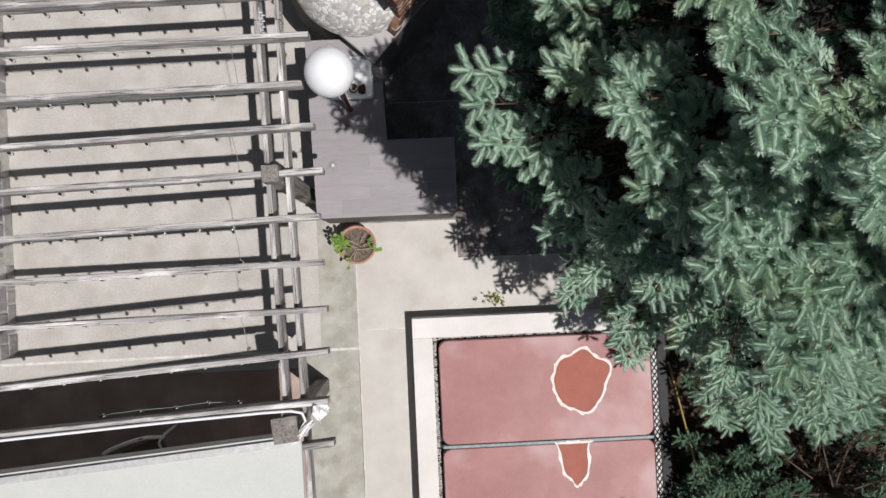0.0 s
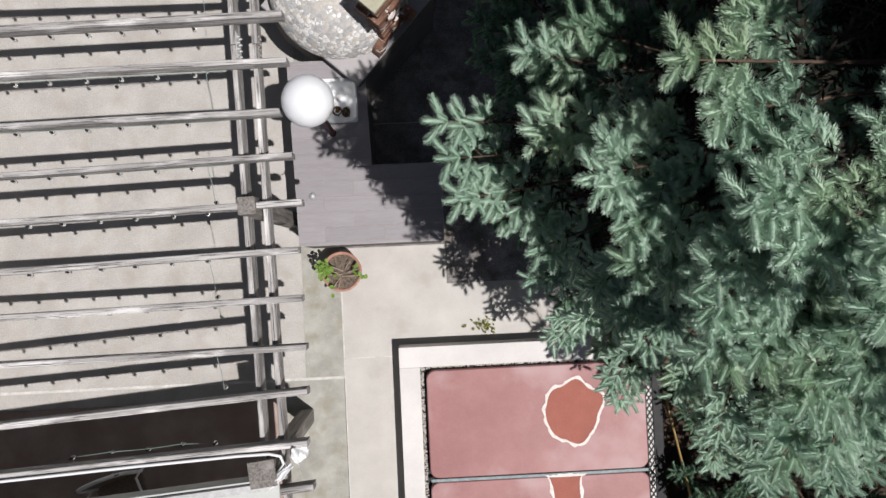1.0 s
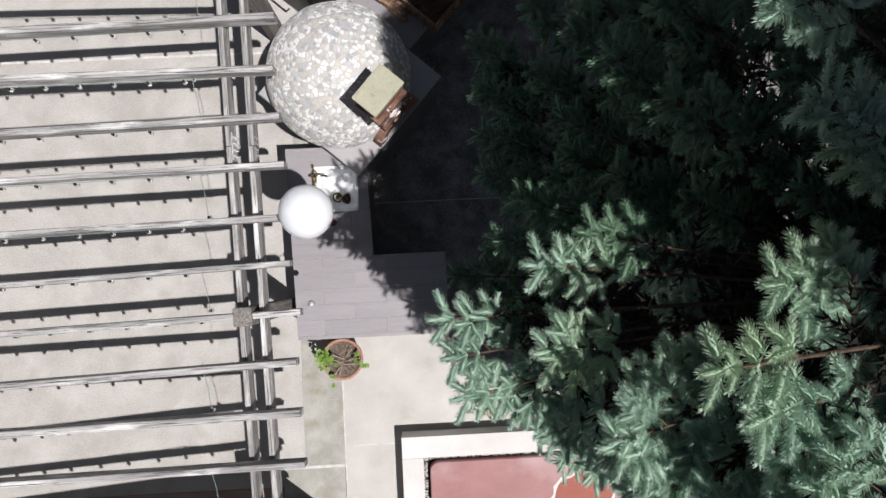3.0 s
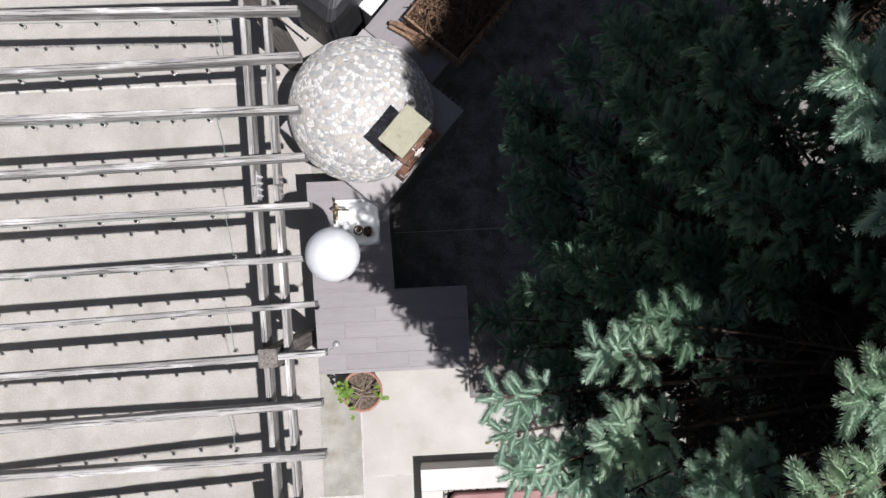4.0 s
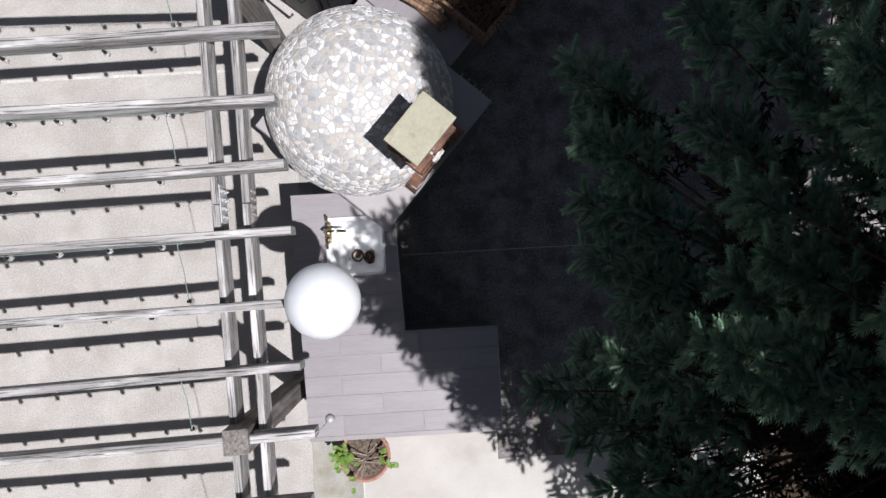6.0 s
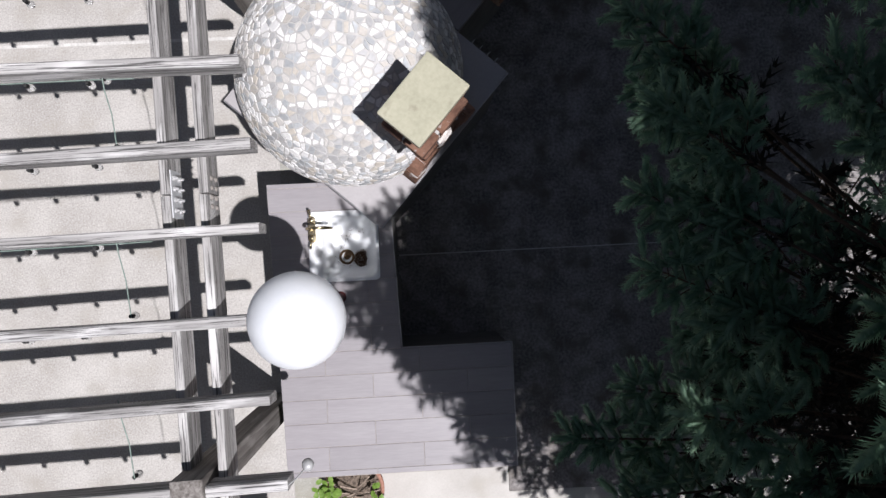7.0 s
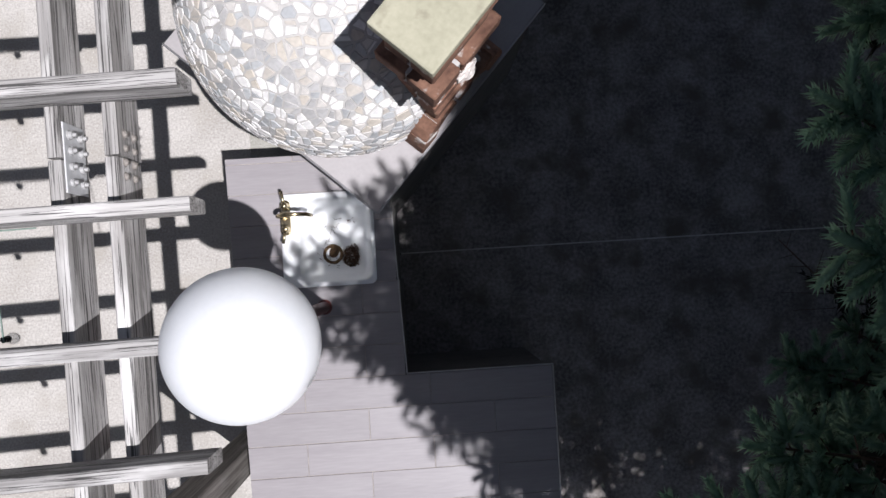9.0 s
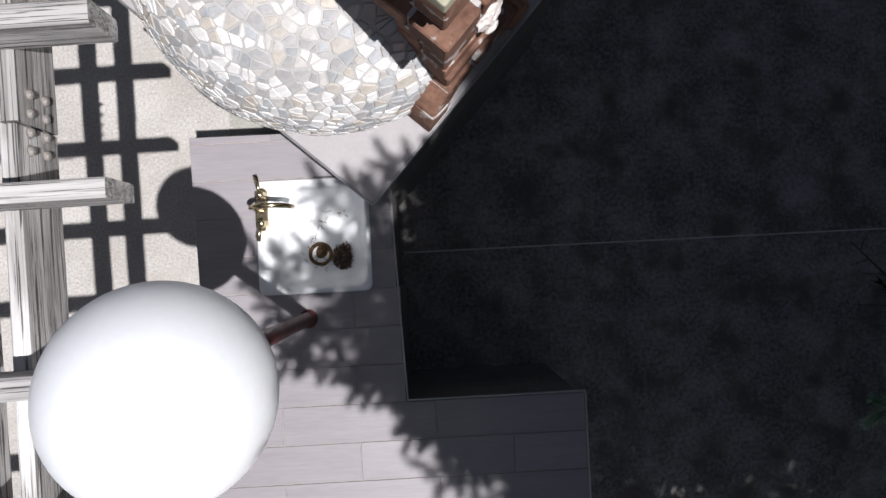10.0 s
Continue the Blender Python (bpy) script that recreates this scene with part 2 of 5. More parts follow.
M_RUST = mat("dull bolt", (0.24, 0.22, 0.20), (0.46, 0.43, 0.40), 40, rough=0.7, metal=0.4)
M_DRY = mat("dry brown twigs", (0.045, 0.027, 0.018), (0.21, 0.13, 0.08), 12, rough=0.95)
M_LITTER = mat("wet brown needles", (0.035, 0.02, 0.012), (0.13, 0.075, 0.045), 60, rough=0.8)
M_CRATE = mat("rough brown boards", (0.14, 0.08, 0.05), (0.40, 0.27, 0.18), 4, (2, 12, 2), 0.9, 0.5, 20, vary=0.15)
M_YELLOW = mat("worn yellow pole", (0.35, 0.22, 0.07), (0.50, 0.36, 0.16), 12, rough=0.6)
M_MESH = mat("tan mesh cloth", (0.13, 0.10, 0.08), (0.26, 0.21, 0.17), 60, rough=0.8, bump=0.3)
M_POTSOIL = mat("dry pebbly potting soil", (0.045, 0.033, 0.026), (0.26, 0.205, 0.16), 40, rough=1, bump=0.8, fine=160, bump_dist=0.01)


def glass_mat(name):
    m = bpy.data.materials.new(name)
    m.use_nodes = True
    b = m.node_tree.nodes["Principled BSDF"]
    b.inputs["Base Color"].default_value = (0.92, 0.93, 0.93, 1)
    b.inputs["Roughness"].default_value = 0.08
    b.inputs["Transmission Weight"].default_value = 0.85
    return m


M_BULB = glass_mat("clear bulb glass")


def stone_mat(name, source):
    """Mosaic stones: each piece takes one of several pale stone colours."""
    m = mat(name, (0.70, 0.70, 0.70), (0.97, 0.97, 0.97), 9, rough=0.5, bump=0.12, fine=70)
    n, l = m.node_tree.nodes, m.node_tree.links
    if source == "island":
        out = n.new("ShaderNodeNewGeometry").outputs["Random Per Island"]
    else:
        out = n.new("ShaderNodeObjectInfo").outputs["Random"]
    r = n.new("ShaderNodeValToRGB")
    r.color_ramp.interpolation = "CONSTANT"
    cols = [(0.0, (0.50, 0.495, 0.49)), (0.13, (0.70, 0.675, 0.64)), (0.25, (0.46, 0.475, 0.485)), (0.34, (0.62, 0.58, 0.525)), (0.43, (0.90, 0.89, 0.87)),
            (0.58, (0.55, 0.545, 0.54)), (0.67, (0.66, 0.61, 0.535)), (0.73, (0.93, 0.92, 0.905)), (0.90, (0.57, 0.59, 0.60))]
    el = r.color_ramp.elements
    el[0].position, el[0].color = 0.0, (*cols[0][1], 1)
    el[1].position, el[1].color = cols[1][0], (*cols[1][1], 1)
    for p, c in cols[2:]:
        e = el.new(p)
        e.color = (*c, 1)
    l.new(out, r.inputs[0])
    mul = n.new("ShaderNodeMix")
    mul.data_type, mul.blend_type = "RGBA", "MULTIPLY"
    mul.inputs[0].default_value = 1.0
    bs = n["Principled BSDF"]
    old = bs.inputs["Base Color"].links[0].from_socket
    l.new(r.outputs[0], mul.inputs[6])
    l.new(old, mul.inputs[7])
    l.new(mul.outputs[2], bs.inputs["Base Color"])
    return m


M_STONE = stone_mat("mosaic stone piece", "object")
M_STONES = stone_mat("mosaic stones", "island")


# ---- mesh helpers ----
def mesh_of(bm, name, smooth=False):
    me = bpy.data.meshes.new(name)
    bmesh.ops.recalc_face_normals(bm, faces=bm.faces)
    bm.to_mesh(me)
    bm.free()
    if smooth:
        me.polygons.foreach_set("use_smooth", [True] * len(me.polygons))
    return me


def part(name, bm, material, parent=None, label="", m=None, smooth=False):
    """One mesh object from a bmesh or a mesh, under a thing."""
    me = bm if isinstance(bm, bpy.types.Mesh) else mesh_of(bm, name, smooth)
    if material and not me.materials:
        me.materials.append(material)
    ob = new(name, me)
    if parent:
        ob.parent = parent
    if m is not None:
        ob.matrix_basis = m
    if label:
        ob["label"] = label
    return ob


def thing(name, label, category, m=None, group="", kind=""):
    ob = new(name)
    ob.empty_display_size = 0.1
    if m is not None:
        ob.matrix_basis = m
    return tagged(ob, label, category, group, kind)


def box(sx, sy, sz, bev=0.004, at=(0, 0, 0), seg=1, bm=None):
    own = bmesh.new()
    bmesh.ops.create_cube(own, size=1, matrix=Matrix.Translation(at) @ Matrix.Diagonal((sx, sy, sz, 1)))
    if bev:
        bmesh.ops.bevel(own, geom=own.edges[:], offset=bev, segments=seg, affect="EDGES", profile=0.6)
    if bm is None:
        return own
    tmp = bpy.data.meshes.new("tmp")
    own.to_mesh(tmp)
    own.free()
    bm.from_mesh(tmp)
    bpy.data.meshes.remove(tmp)
    return bm


def prism(points, z0, z1, bev=0.0, seg=1):
    bm = bmesh.new()
    vs = [bm.verts.new((x, y, z0)) for x, y in points]
    f = bm.faces.new(vs)
    r = bmesh.ops.extrude_face_region(bm, geom=[f])
    bmesh.ops.translate(bm, verts=[v for v in r["geom"] if isinstance(v, bmesh.types.BMVert)], vec=(0, 0, z1 - z0))
    bmesh.ops.recalc_face_normals(bm, faces=bm.faces)
    if bev:
        top = [e for e in bm.edges if all(abs(v.co.z - z1) < 1e-6 for v in e.verts)]
        bmesh.ops.bevel(bm, geom=top, offset=bev, segments=seg, affect="EDGES", profile=0.5)
    return bm


def tube(path, radius, sides=8, bm=None, end=None):
    """A tube along a list of points; radius may narrow to end."""
    bm = bm or bmesh.new()
    pts = [Vector(p) for p in path]
    rings = []
    for i, p in enumerate(pts):
        d = (pts[min(i + 1, len(pts) - 1)] - pts[max(i - 1, 0)]).normalized()
        a = d.cross(Vector((0, 0, 1)))
        if a.length < 1e-3:
            a = Vector((1, 0, 0))
        a.normalize()
        b = d.cross(a)
        r = radius if end is None else radius + (end - radius) * i / (len(pts) - 1)
        rings.append([bm.verts.new(p + (a * math.cos(2 * math.pi * k / sides) + b * math.sin(2 * math.pi * k / sides)) * r) for k in range(sides)])
    for r0, r1 in zip(rings, rings[1:]):
        for k in range(sides):
            bm.faces.new((r0[k], r0[(k + 1) % sides], r1[(k + 1) % sides], r1[k]))
    bm.faces.new(rings[0][::-1])
    bm.faces.new(rings[-1])
    return bm


def lathe(profile, sides=24, bm=None):
    """A turned shape from (radius, height) pairs; a zero radius closes it."""
    bm = bm or bmesh.new()
    rings = []
    for r, z in profile:
        if r <= 1e-6:
            rings.append([bm.verts.new((0, 0, z))])
        else:
            rings.append([bm.verts.new((r * math.cos(2 * math.pi * k / sides), r * math.sin(2 * math.pi * k / sides), z)) for k in range(sides)])
    for a, b in zip(rings, rings[1:]):
        for k in range(sides):
            j = (k + 1) % sides
            if len(a) == 1 and len(b) > 1:
                bm.faces.new((a[0], b[k], b[j]))
            elif len(b) == 1 and len(a) > 1:
                bm.faces.new((a[k], a[j], b[0]))
            elif len(a) > 1:
                bm.faces.new((a[k], a[j], b[j], b[k]))
    return bm


def ball(r, u=24, v=16):
    bm = bmesh.new()
    bmesh.ops.create_uvsphere(bm, u_segments=u, v_segments=v, radius=r)
    return bm


def board(length, width, height, rnd, warp=0.008):
    """A sawn timber along x with a little crook and worn edges."""
    bm = bmesh.new()
    n = 14
    ph, ph2 = rnd.uniform(0, 6), rnd.uniform(0, 6)
    a1, a2 = rnd.uniform(0.3, 1) * warp, rnd.uniform(0.2, 1) * warp
    e = min(width, height) * 0.12
    ring_pts = [(-width / 2 + e, -height / 2), (width / 2 - e, -height / 2), (width / 2, -height / 2 + e), (width / 2, height / 2 - e),
                (width / 2 - e, height / 2), (-width / 2 + e, height / 2), (-width / 2, height / 2 - e), (-width / 2, -height / 2 + e)]
    rings = []
    for i in range(n + 1):
        s = i / n
        dy = a1 * math.sin(math.pi * s + 0) * math.cos(ph) + 0.3 * a1 * math.sin(5 * s + ph2)
        dz = a2 * 0.4 * math.sin(3 * s + ph)
        rings.append([bm.verts.new((length * (s - 0.5), y + dy + rnd.uniform(-1, 1) * 0.0012, z + dz + rnd.uniform(-1, 1) * 0.0012)) for y, z in ring_pts])
    for a, b in zip(rings, rings[1:]):
        for k in range(8):
            bm.faces.new((a[k], a[(k + 1) % 8], b[(k + 1) % 8], b[k]))
    bm.faces.new(rings[0][::-1])
    bm.faces.new(rings[-1])
    return bm


def along(p, q, roll_up=(0, 0, 1)):
    """A pose at the middle of p-q whose x axis runs from p to q."""
    p, q = Vector(p), Vector(q)
    x = (q - p).normalized()
    y = Vector(roll_up).cross(x).normalized()
    z = x.cross(y)
    return Matrix(((x.x, y.x, z.x, (p.x + q.x) / 2), (x.y, y.y, z.y, (p.y + q.y) / 2), (x.z, y.z, z.z, (p.z + q.z) / 2), (0, 0, 0, 1)))


# ---- ground and slabs ----
bm = bmesh.new()
bmesh.ops.create_grid(bm, x_segments=8, y_segments=8, size=300)
tagged(part("ground", bm, M_SOIL, m=pose(0, 0, -0.10)), "bare dark garden soil", "ground", kind="structure")
patio = thing("patio_floor", "pale cast concrete patio slabs with narrow joints", "floor", kind="structure")
# The slab of kind 2 starts about where the roof's shadow begins.
SLABS = [(-7.0, -0.90, -2.255, 2.336, 0), (-7.0, -0.466, 2.344, 8.0, 0), (-7.0, -1.15, -9.0, -2.46, 2), (-7.0, -1.15, -2.456, -2.263, 0), (-1.146, -0.474, -9.0, -2.263, 3), (-0.899, -0.466, -2.255, 2.336, 3),
         (-0.466, 3.1, -9.0, -2.053, 4)]
KINDS = ((M_CONCRETE, ""), (M_CONCRETE_DARK, "dark mottled concrete slab"), (M_CONCRETE_WARM, "concrete slab tinted brown for the roof's warm shade"), (M_CONCRETE_MOSS, "damp mossy concrete slab"), (M_CONCRETE_PALE, "pale smooth concrete slab"))
for x0, x1, y0, y1, kind in SLABS:
    b = box(x1 - x0, y1 - y0, 0.1, 0.004 if kind != 3 else 0.001, (0, 0, -0.05))
    part("slab", b, KINDS[kind][0], patio, KINDS[kind][1], pose((x0 + x1) / 2, (y0 + y1) / 2, 0))
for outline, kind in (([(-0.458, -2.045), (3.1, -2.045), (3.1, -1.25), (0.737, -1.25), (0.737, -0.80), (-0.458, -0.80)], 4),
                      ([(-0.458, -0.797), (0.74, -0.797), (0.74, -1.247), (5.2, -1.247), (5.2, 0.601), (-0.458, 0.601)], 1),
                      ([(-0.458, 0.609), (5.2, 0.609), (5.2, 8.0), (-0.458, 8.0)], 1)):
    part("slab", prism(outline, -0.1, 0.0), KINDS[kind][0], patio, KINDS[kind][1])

for p, q, w in (((-0.462, -9.0), (-0.462, -0.80), 0.014), ((-7.0, -2.259), (-0.47, -2.259), 0.030), ((-7.0, 2.34), (-0.47, 2.34), 0.024), ((-0.45, -2.049), (3.1, -2.049), 0.014),
                ((-0.02, 0.605), (5.2, 0.605), 0.008)):
    part("joint", box((Vector(q) - Vector(p)).length, w, 0.03, 0.0), M_JOINT, patio, "pale sand in the joint", along((*p, -0.0142), (*q, -0.0142)))

# low rubble wall along the patio
low_wall = thing("low_stone_wall", "low wall of rough grey stones with white mortar beside the patio", "wall", kind="structure")
re_ = random.Random(17)
part("mortar_core", box(0.33, 6.3, 0.35, 0.004, (0, 0, 0.175)), M_JOINT, low_wall, "white mortar between the stones", pose(-4.60, 0.985, 0.001, 0, 0, 0.7))
for z0, h in ((0.006, 0.165), (0.181, 0.165)):
    y = -2.18
    while y < 4.05:
        ln = re_.uniform(0.16, 0.40)
        part("stone", box(0.36, ln - 0.020, h + re_.uniform(-0.012, 0.008), 0.016, (0, 0, h / 2), 2), M_EDGING, low_wall,
             m=pose(-4.60 + re_.uniform(-0.008, 0.008) - 0.012 * y, y + ln / 2, z0, 0, 0, re_.uniform(-1, 1)))
        y += ln

# ---- pergola ----
rnd = random.Random(5)
pergola = thing("pergola", "weathered grey timber pergola with closely spaced rafters", "pergola")
RAFTER_TOP = 2.14
# end x, end y, y at x = -3.2 for each rafter
RAFTERS = [(-0.60, 3.48, 3.47), (-0.62, 3.10, 3.11), (-0.63, 2.72, 2.73), (-0.62, 2.325, 2.37), (-0.615, 1.95, 1.90), (-0.64, 1.52, 1.515), (-0.605, 1.13, 1.08),
           (-0.582, 0.735, 0.69), (-0.65, 0.31, 0.262), (-0.567, -0.062, -0.135), (-0.504, -0.455, -0.525), (-0.549, -0.852, -0.94),
           (-0.535, -1.26, -1.30), (-0.517, -1.66, -1.69), (-0.521, -2.03, -2.21), (-0.538, -2.457, -2.60), (-0.504, -2.816, -3.02)]
for xe, ye, yl in RAFTERS:
    slope = (yl - ye) / (-3.2 - xe)
    p, q = Vector((-6.2, ye + slope * (-6.2 - xe), RAFTER_TOP - 0.075)), Vector((xe, ye, RAFTER_TOP - 0.075))
    part("rafter", board((q - p).length, 0.050 + rnd.uniform(-0.005, 0.006), 0.15, rnd, 0.014), M_WOOD, pergola, m=along(p, q))


def beam_x(y, x0, k):
    return x0 + k * (y - 0.6)


for x0, k in ((-1.046, -0.034), (-0.863, -0.029), (-5.70, -0.02), (-5.88, -0.02)):
    for y0, y1 in ((-4.2, 0.92), (0.925, 4.2)):
        p, q = Vector((beam_x(y0, x0, k), y0, 1.905)), Vector((beam_x(y1, x0, k), y1, 1.905))
        part("beam", board(y1 - y0, 0.044, 0.19, rnd, 0.006), M_WOOD, pergola, m=along(p, q))
for px, py in ((-0.955, -0.47), (-1.01, 2.53), (-0.905, -2.67), (-5.79, -0.47), (-5.83, 2.53), (-5.75, -2.67)):
    b = box(0.15, 0.15, 2.17, 0.012, (0, 0, 1.085), 2)
    part("post", b, M_WOOD_DARK, pergola, m=pose(px, py, 0, 0, 0, 2))
    if py < -2:
        part("post_cap", box(0.22, 0.22, 0.035, 0.008, (0, 0, 0.0175), 2), M_WOOD_DARK, pergola, m=pose(px, py, 2.17, 0, 0, 6))

# ---- counter with sink ----
TOP = 0.91
SINK = (-0.548, -0.122, 0.452, 0.888)


def left_edge(y, off=0.0):
    return -0.756 + off - 0.0292 * (y + 0.797)


def quad(x0, x1, y0, y1, off=0.0):
    """The plan of a piece; x0 None: it ends at the counter's slanting edge."""
    if x0 is None:
        return [(left_edge(y0, off), y0), (x1, y0), (x1, y1), (left_edge(y1, off), y1)]
    return [(x0, y0), (x1, y0), (x1, y1), (x0, y1)]


counter = thing("outdoor_counter", "L-shaped outdoor kitchen counter topped with grey wood-look tiles", "counter")
for x0, x1, y0, y1 in ((None, 0.69, -0.785, -0.012), (None, -0.014, -0.012, SINK[2]), (None, SINK[0], SINK[2], SINK[3]),
                       (SINK[1], -0.03, SINK[2], SINK[3]), (None, -0.35, SINK[3], 1.072)):
    part("base", prism(quad(x0, x1, y0, y1, 0.012), 0.0, TOP - 0.022), M_STUCCO, counter, "grey rendered masonry base")
for x0, x1, y0, y1 in ((None, 0.699, -0.79, -0.006), (None, -0.006, -0.006, SINK[2]), (None, SINK[0], SINK[2], SINK[3]),
                       (SINK[1], -0.02, SINK[2], SINK[3]), (None, -0.33, SINK[3], 1.08)):
    part("tile_bed", prism(quad(x0, x1, y0, y1, 0.004), TOP - 0.022, TOP - 0.0035), M_GROUT, counter, "grey grout bed")
PITCH, LONG, GAP = 0.1505, 0.603, 0.0016


def tile(x0, x1, y0, y1):
    g = GAP
    pts = quad(None if x0 is None else x0 + g, x1 - g, y0 + g, y1 - g)
    if x0 is None and x1 - left_edge(y0) < 0.02 or x0 is not None and x1 - x0 < 0.012 or y1 - y0 < 0.01:
        return
    cx, cy = sum(p[0] for p in pts) / 4, (y0 + y1) / 2
    part("tile", prism([(x - cx, y - cy) for x, y in pts], -0.010, 0.0, 0.0012), M_TILE, counter, m=pose(cx, cy, TOP + random.uniform(-0.0006, 0.0006)))


def lay(x0, x1, y0, y1):
    """A tile, cut round the sink."""
    a, b, c, d = SINK
    xl = left_edge(y0) if x0 is None else x0
    if x1 <= a or xl >= b or y1 <= c or y0 >= d:
        return tile(x0, x1, y0, y1)
    if xl < a:
        tile(x0, a, y0, y1)
    if x1 > b:
        tile(b, x1, y0, y1)
    if y0 < c:
        tile(max(xl, a), min(x1, b), y0, c)
    if y1 > d:
        tile(max(xl, a), min(x1, b), d, y1)


for k in range(-6, 8):
    y0, y1 = PITCH * k, PITCH * (k + 1)
    y0, y1 = max(y0, -0.790), min(y1, 1.084)
    if k == -6:
        y0 = -0.788
    joints = [(-0.49 if k % 2 else -0.19) + LONG * j for j in range(-1, 3)]
    spans = [(y0, min(y1, 0.0), 0.704)] if y0 < 0 else []
    if y1 > 0:
        if y0 < 0:
            spans = [(y0, y1, -0.002), (y0, 0.0, 0.704)]
        else:
            spans = [(y0, y1, -0.002 - 0.036 * y0)]
    for a, b, right in spans:
        start = 0.0 if (y0 < 0 < y1 and right > 0.1) else None
        xs = [j for j in joints if (0.0 if start == 0.0 else left_edge(a)) + 0.02 < j < right - 0.02]
        edges = [start] + xs + [right]
        for e0, e1 in zip(edges, edges[1:]):
            lay(e0, e1, a, b)
for p, q in (((0.0, 0.004), (0.71, 0.004)), ((0.708, 0.0), (0.702, -0.786)), ((0.004, 0.0), (-0.026, 0.80))):
    part("edge_trim", box((Vector(q) - Vector(p)).length, 0.006, 0.014, 0.0015), M_EDGE, counter, "thin dark metal edge strip",
         along((*p, TOP - 0.004), (*q, TOP - 0.004)))


def rounded(cx, cy, w, h, r, n=6):
    pts = []
    for k, (sx, sy) in enumerate(((1, 1), (-1, 1), (-1, -1), (1, -1))):
        for i in range(n + 1):
            a = math.pi / 2 * (k + i / n)
            pts.append((cx + sx * (w / 2 - r) + r * math.cos(a), cy + sy * (h / 2 - r) + r * math.sin(a)))
    return pts


def loft(loops, cap=True):
    """Skin through loops of (points, height)."""
    bm = bmesh.new()
    rings = [[bm.verts.new((x, y, z)) for x, y in pts] for pts, z in loops]
    for a, b in zip(rings, rings[1:]):
        n = len(a)
        for k in range(n):
            bm.faces.new((a[k], a[(k + 1) % n], b[(k + 1) % n], b[k]))
    if cap:
        bm.faces.new(rings[-1])
    return bm


sink = thing("sink", "white enamel drop-in bar sink with a few stains", "sink", pose(-0.335, 0.67, TOP))
bx, by = 0.032, -0.006
loops = [(rounded(0, 0, 0.445, 0.452, 0.03), 0.001), (rounded(0, 0, 0.445, 0.452, 0.03), 0.007), (rounded(0, 0, 0.437, 0.444, 0.028), 0.011),
         (rounded(bx, by, 0.352, 0.405, 0.05), 0.010), (rounded(bx, by, 0.342, 0.395, 0.05), 0.004), (rounded(bx, by, 0.330, 0.383, 0.055), -0.04),
         (rounded(bx, by, 0.305, 0.358, 0.06), -0.115), (rounded(bx, by, 0.275, 0.33, 0.07), -0.145), (rounded(bx, by, 0.22, 0.26, 0.08), -0.157), (rounded(bx, by, 0.10, 0.10, 0.045), -0.163)]
part("basin", loft(loops), M_ENAMEL, sink, smooth=True)
drain = part("drain", lathe([(0.0, -0.012), (0.012, -0.012), (0.014, -0.004), (0.020, -0.006), (0.034, -0.008), (0.038, 0.0), (0.046, 0.003), (0.050, 0.0), (0.05, -0.01)], 32),
             M_DRAIN, sink, "tarnished brass drain ring", pose(-0.002, -0.068, -0.155), True)
part("strainer", lathe([(0.0, 0.012), (0.006, 0.012), (0.008, 0.004), (0.018, 0.002), (0.019, -0.004)], 20), M_DRAIN, drain, m=pose(0, 0, -0.002), smooth=True)

faucet = thing("faucet", "aged brass two-handle gooseneck faucet on the sink deck", "faucet", pose(-0.532, 0.782, TOP + 0.011))
part("base_plate", prism(rounded(0, 0, 0.05, 0.17, 0.022), 0.0, 0.014, 0.005, 2), M_BRASS, faucet)
part("spout", tube([(0.0, 0, 0.01), (-0.014, 0, 0.05), (-0.016, 0, 0.10)] + [(0.058 - 0.074 * math.cos(a), 0, 0.10 + 0.080 * math.sin(a)) for a in [i * math.pi / 10 for i in range(1, 11)]] + [(0.134, 0, 0.075)], 0.010, 12),
     M_BRASS, faucet, smooth=True)
for s in (1, -1):
    h = part("handle", lathe([(0.0, 0.05), (0.012, 0.05), (0.016, 0.042), (0.012, 0.03), (0.016, 0.018), (0.022, 0.0)], 16), M_BRASS, faucet, m=pose(0.004, 0.055 * s, 0.01), smooth=True)
    part("lever", tube([(0, 0, 0.042), (-0.004, 0.03 * s, 0.046), (-0.010, 0.07 * s, 0.048)], 0.006, 8, end=0.009), M_BRASS, h, smooth=True)

rn = random.Random(3)
bm = bmesh.new()
for i in range(520):
    if i > 470:
        c = Vector((rn.uniform(-0.19, 0.02), rn.uniform(-0.06, 0.22), 0.002))
    else:
        f = rn.random() ** 0.6
        a = math.pi / 2 + rn.uniform(-1.5, 1.5)
        c = Vector((0.026 - 0.082 * f * abs(math.sin(a)), 0.01 + 0.055 * f * math.cos(a) * 1.1, 0.002 + 0.016 * (1 - f) * rn.random()))
    d = Vector((rn.uniform(-1, 1), rn.uniform(-1, 1), rn.uniform(-0.1, 0.15))).normalized() * rn.uniform(0.006, 0.014)
    tube([c - d, c + d], 0.0012, 3, bm)
tagged(part("needle_litter", bm, M_LITTER, m=pose(-0.235, 0.575, 0.752)), "clump of fallen brown needles in the sink", "plant litter", kind="stuff")

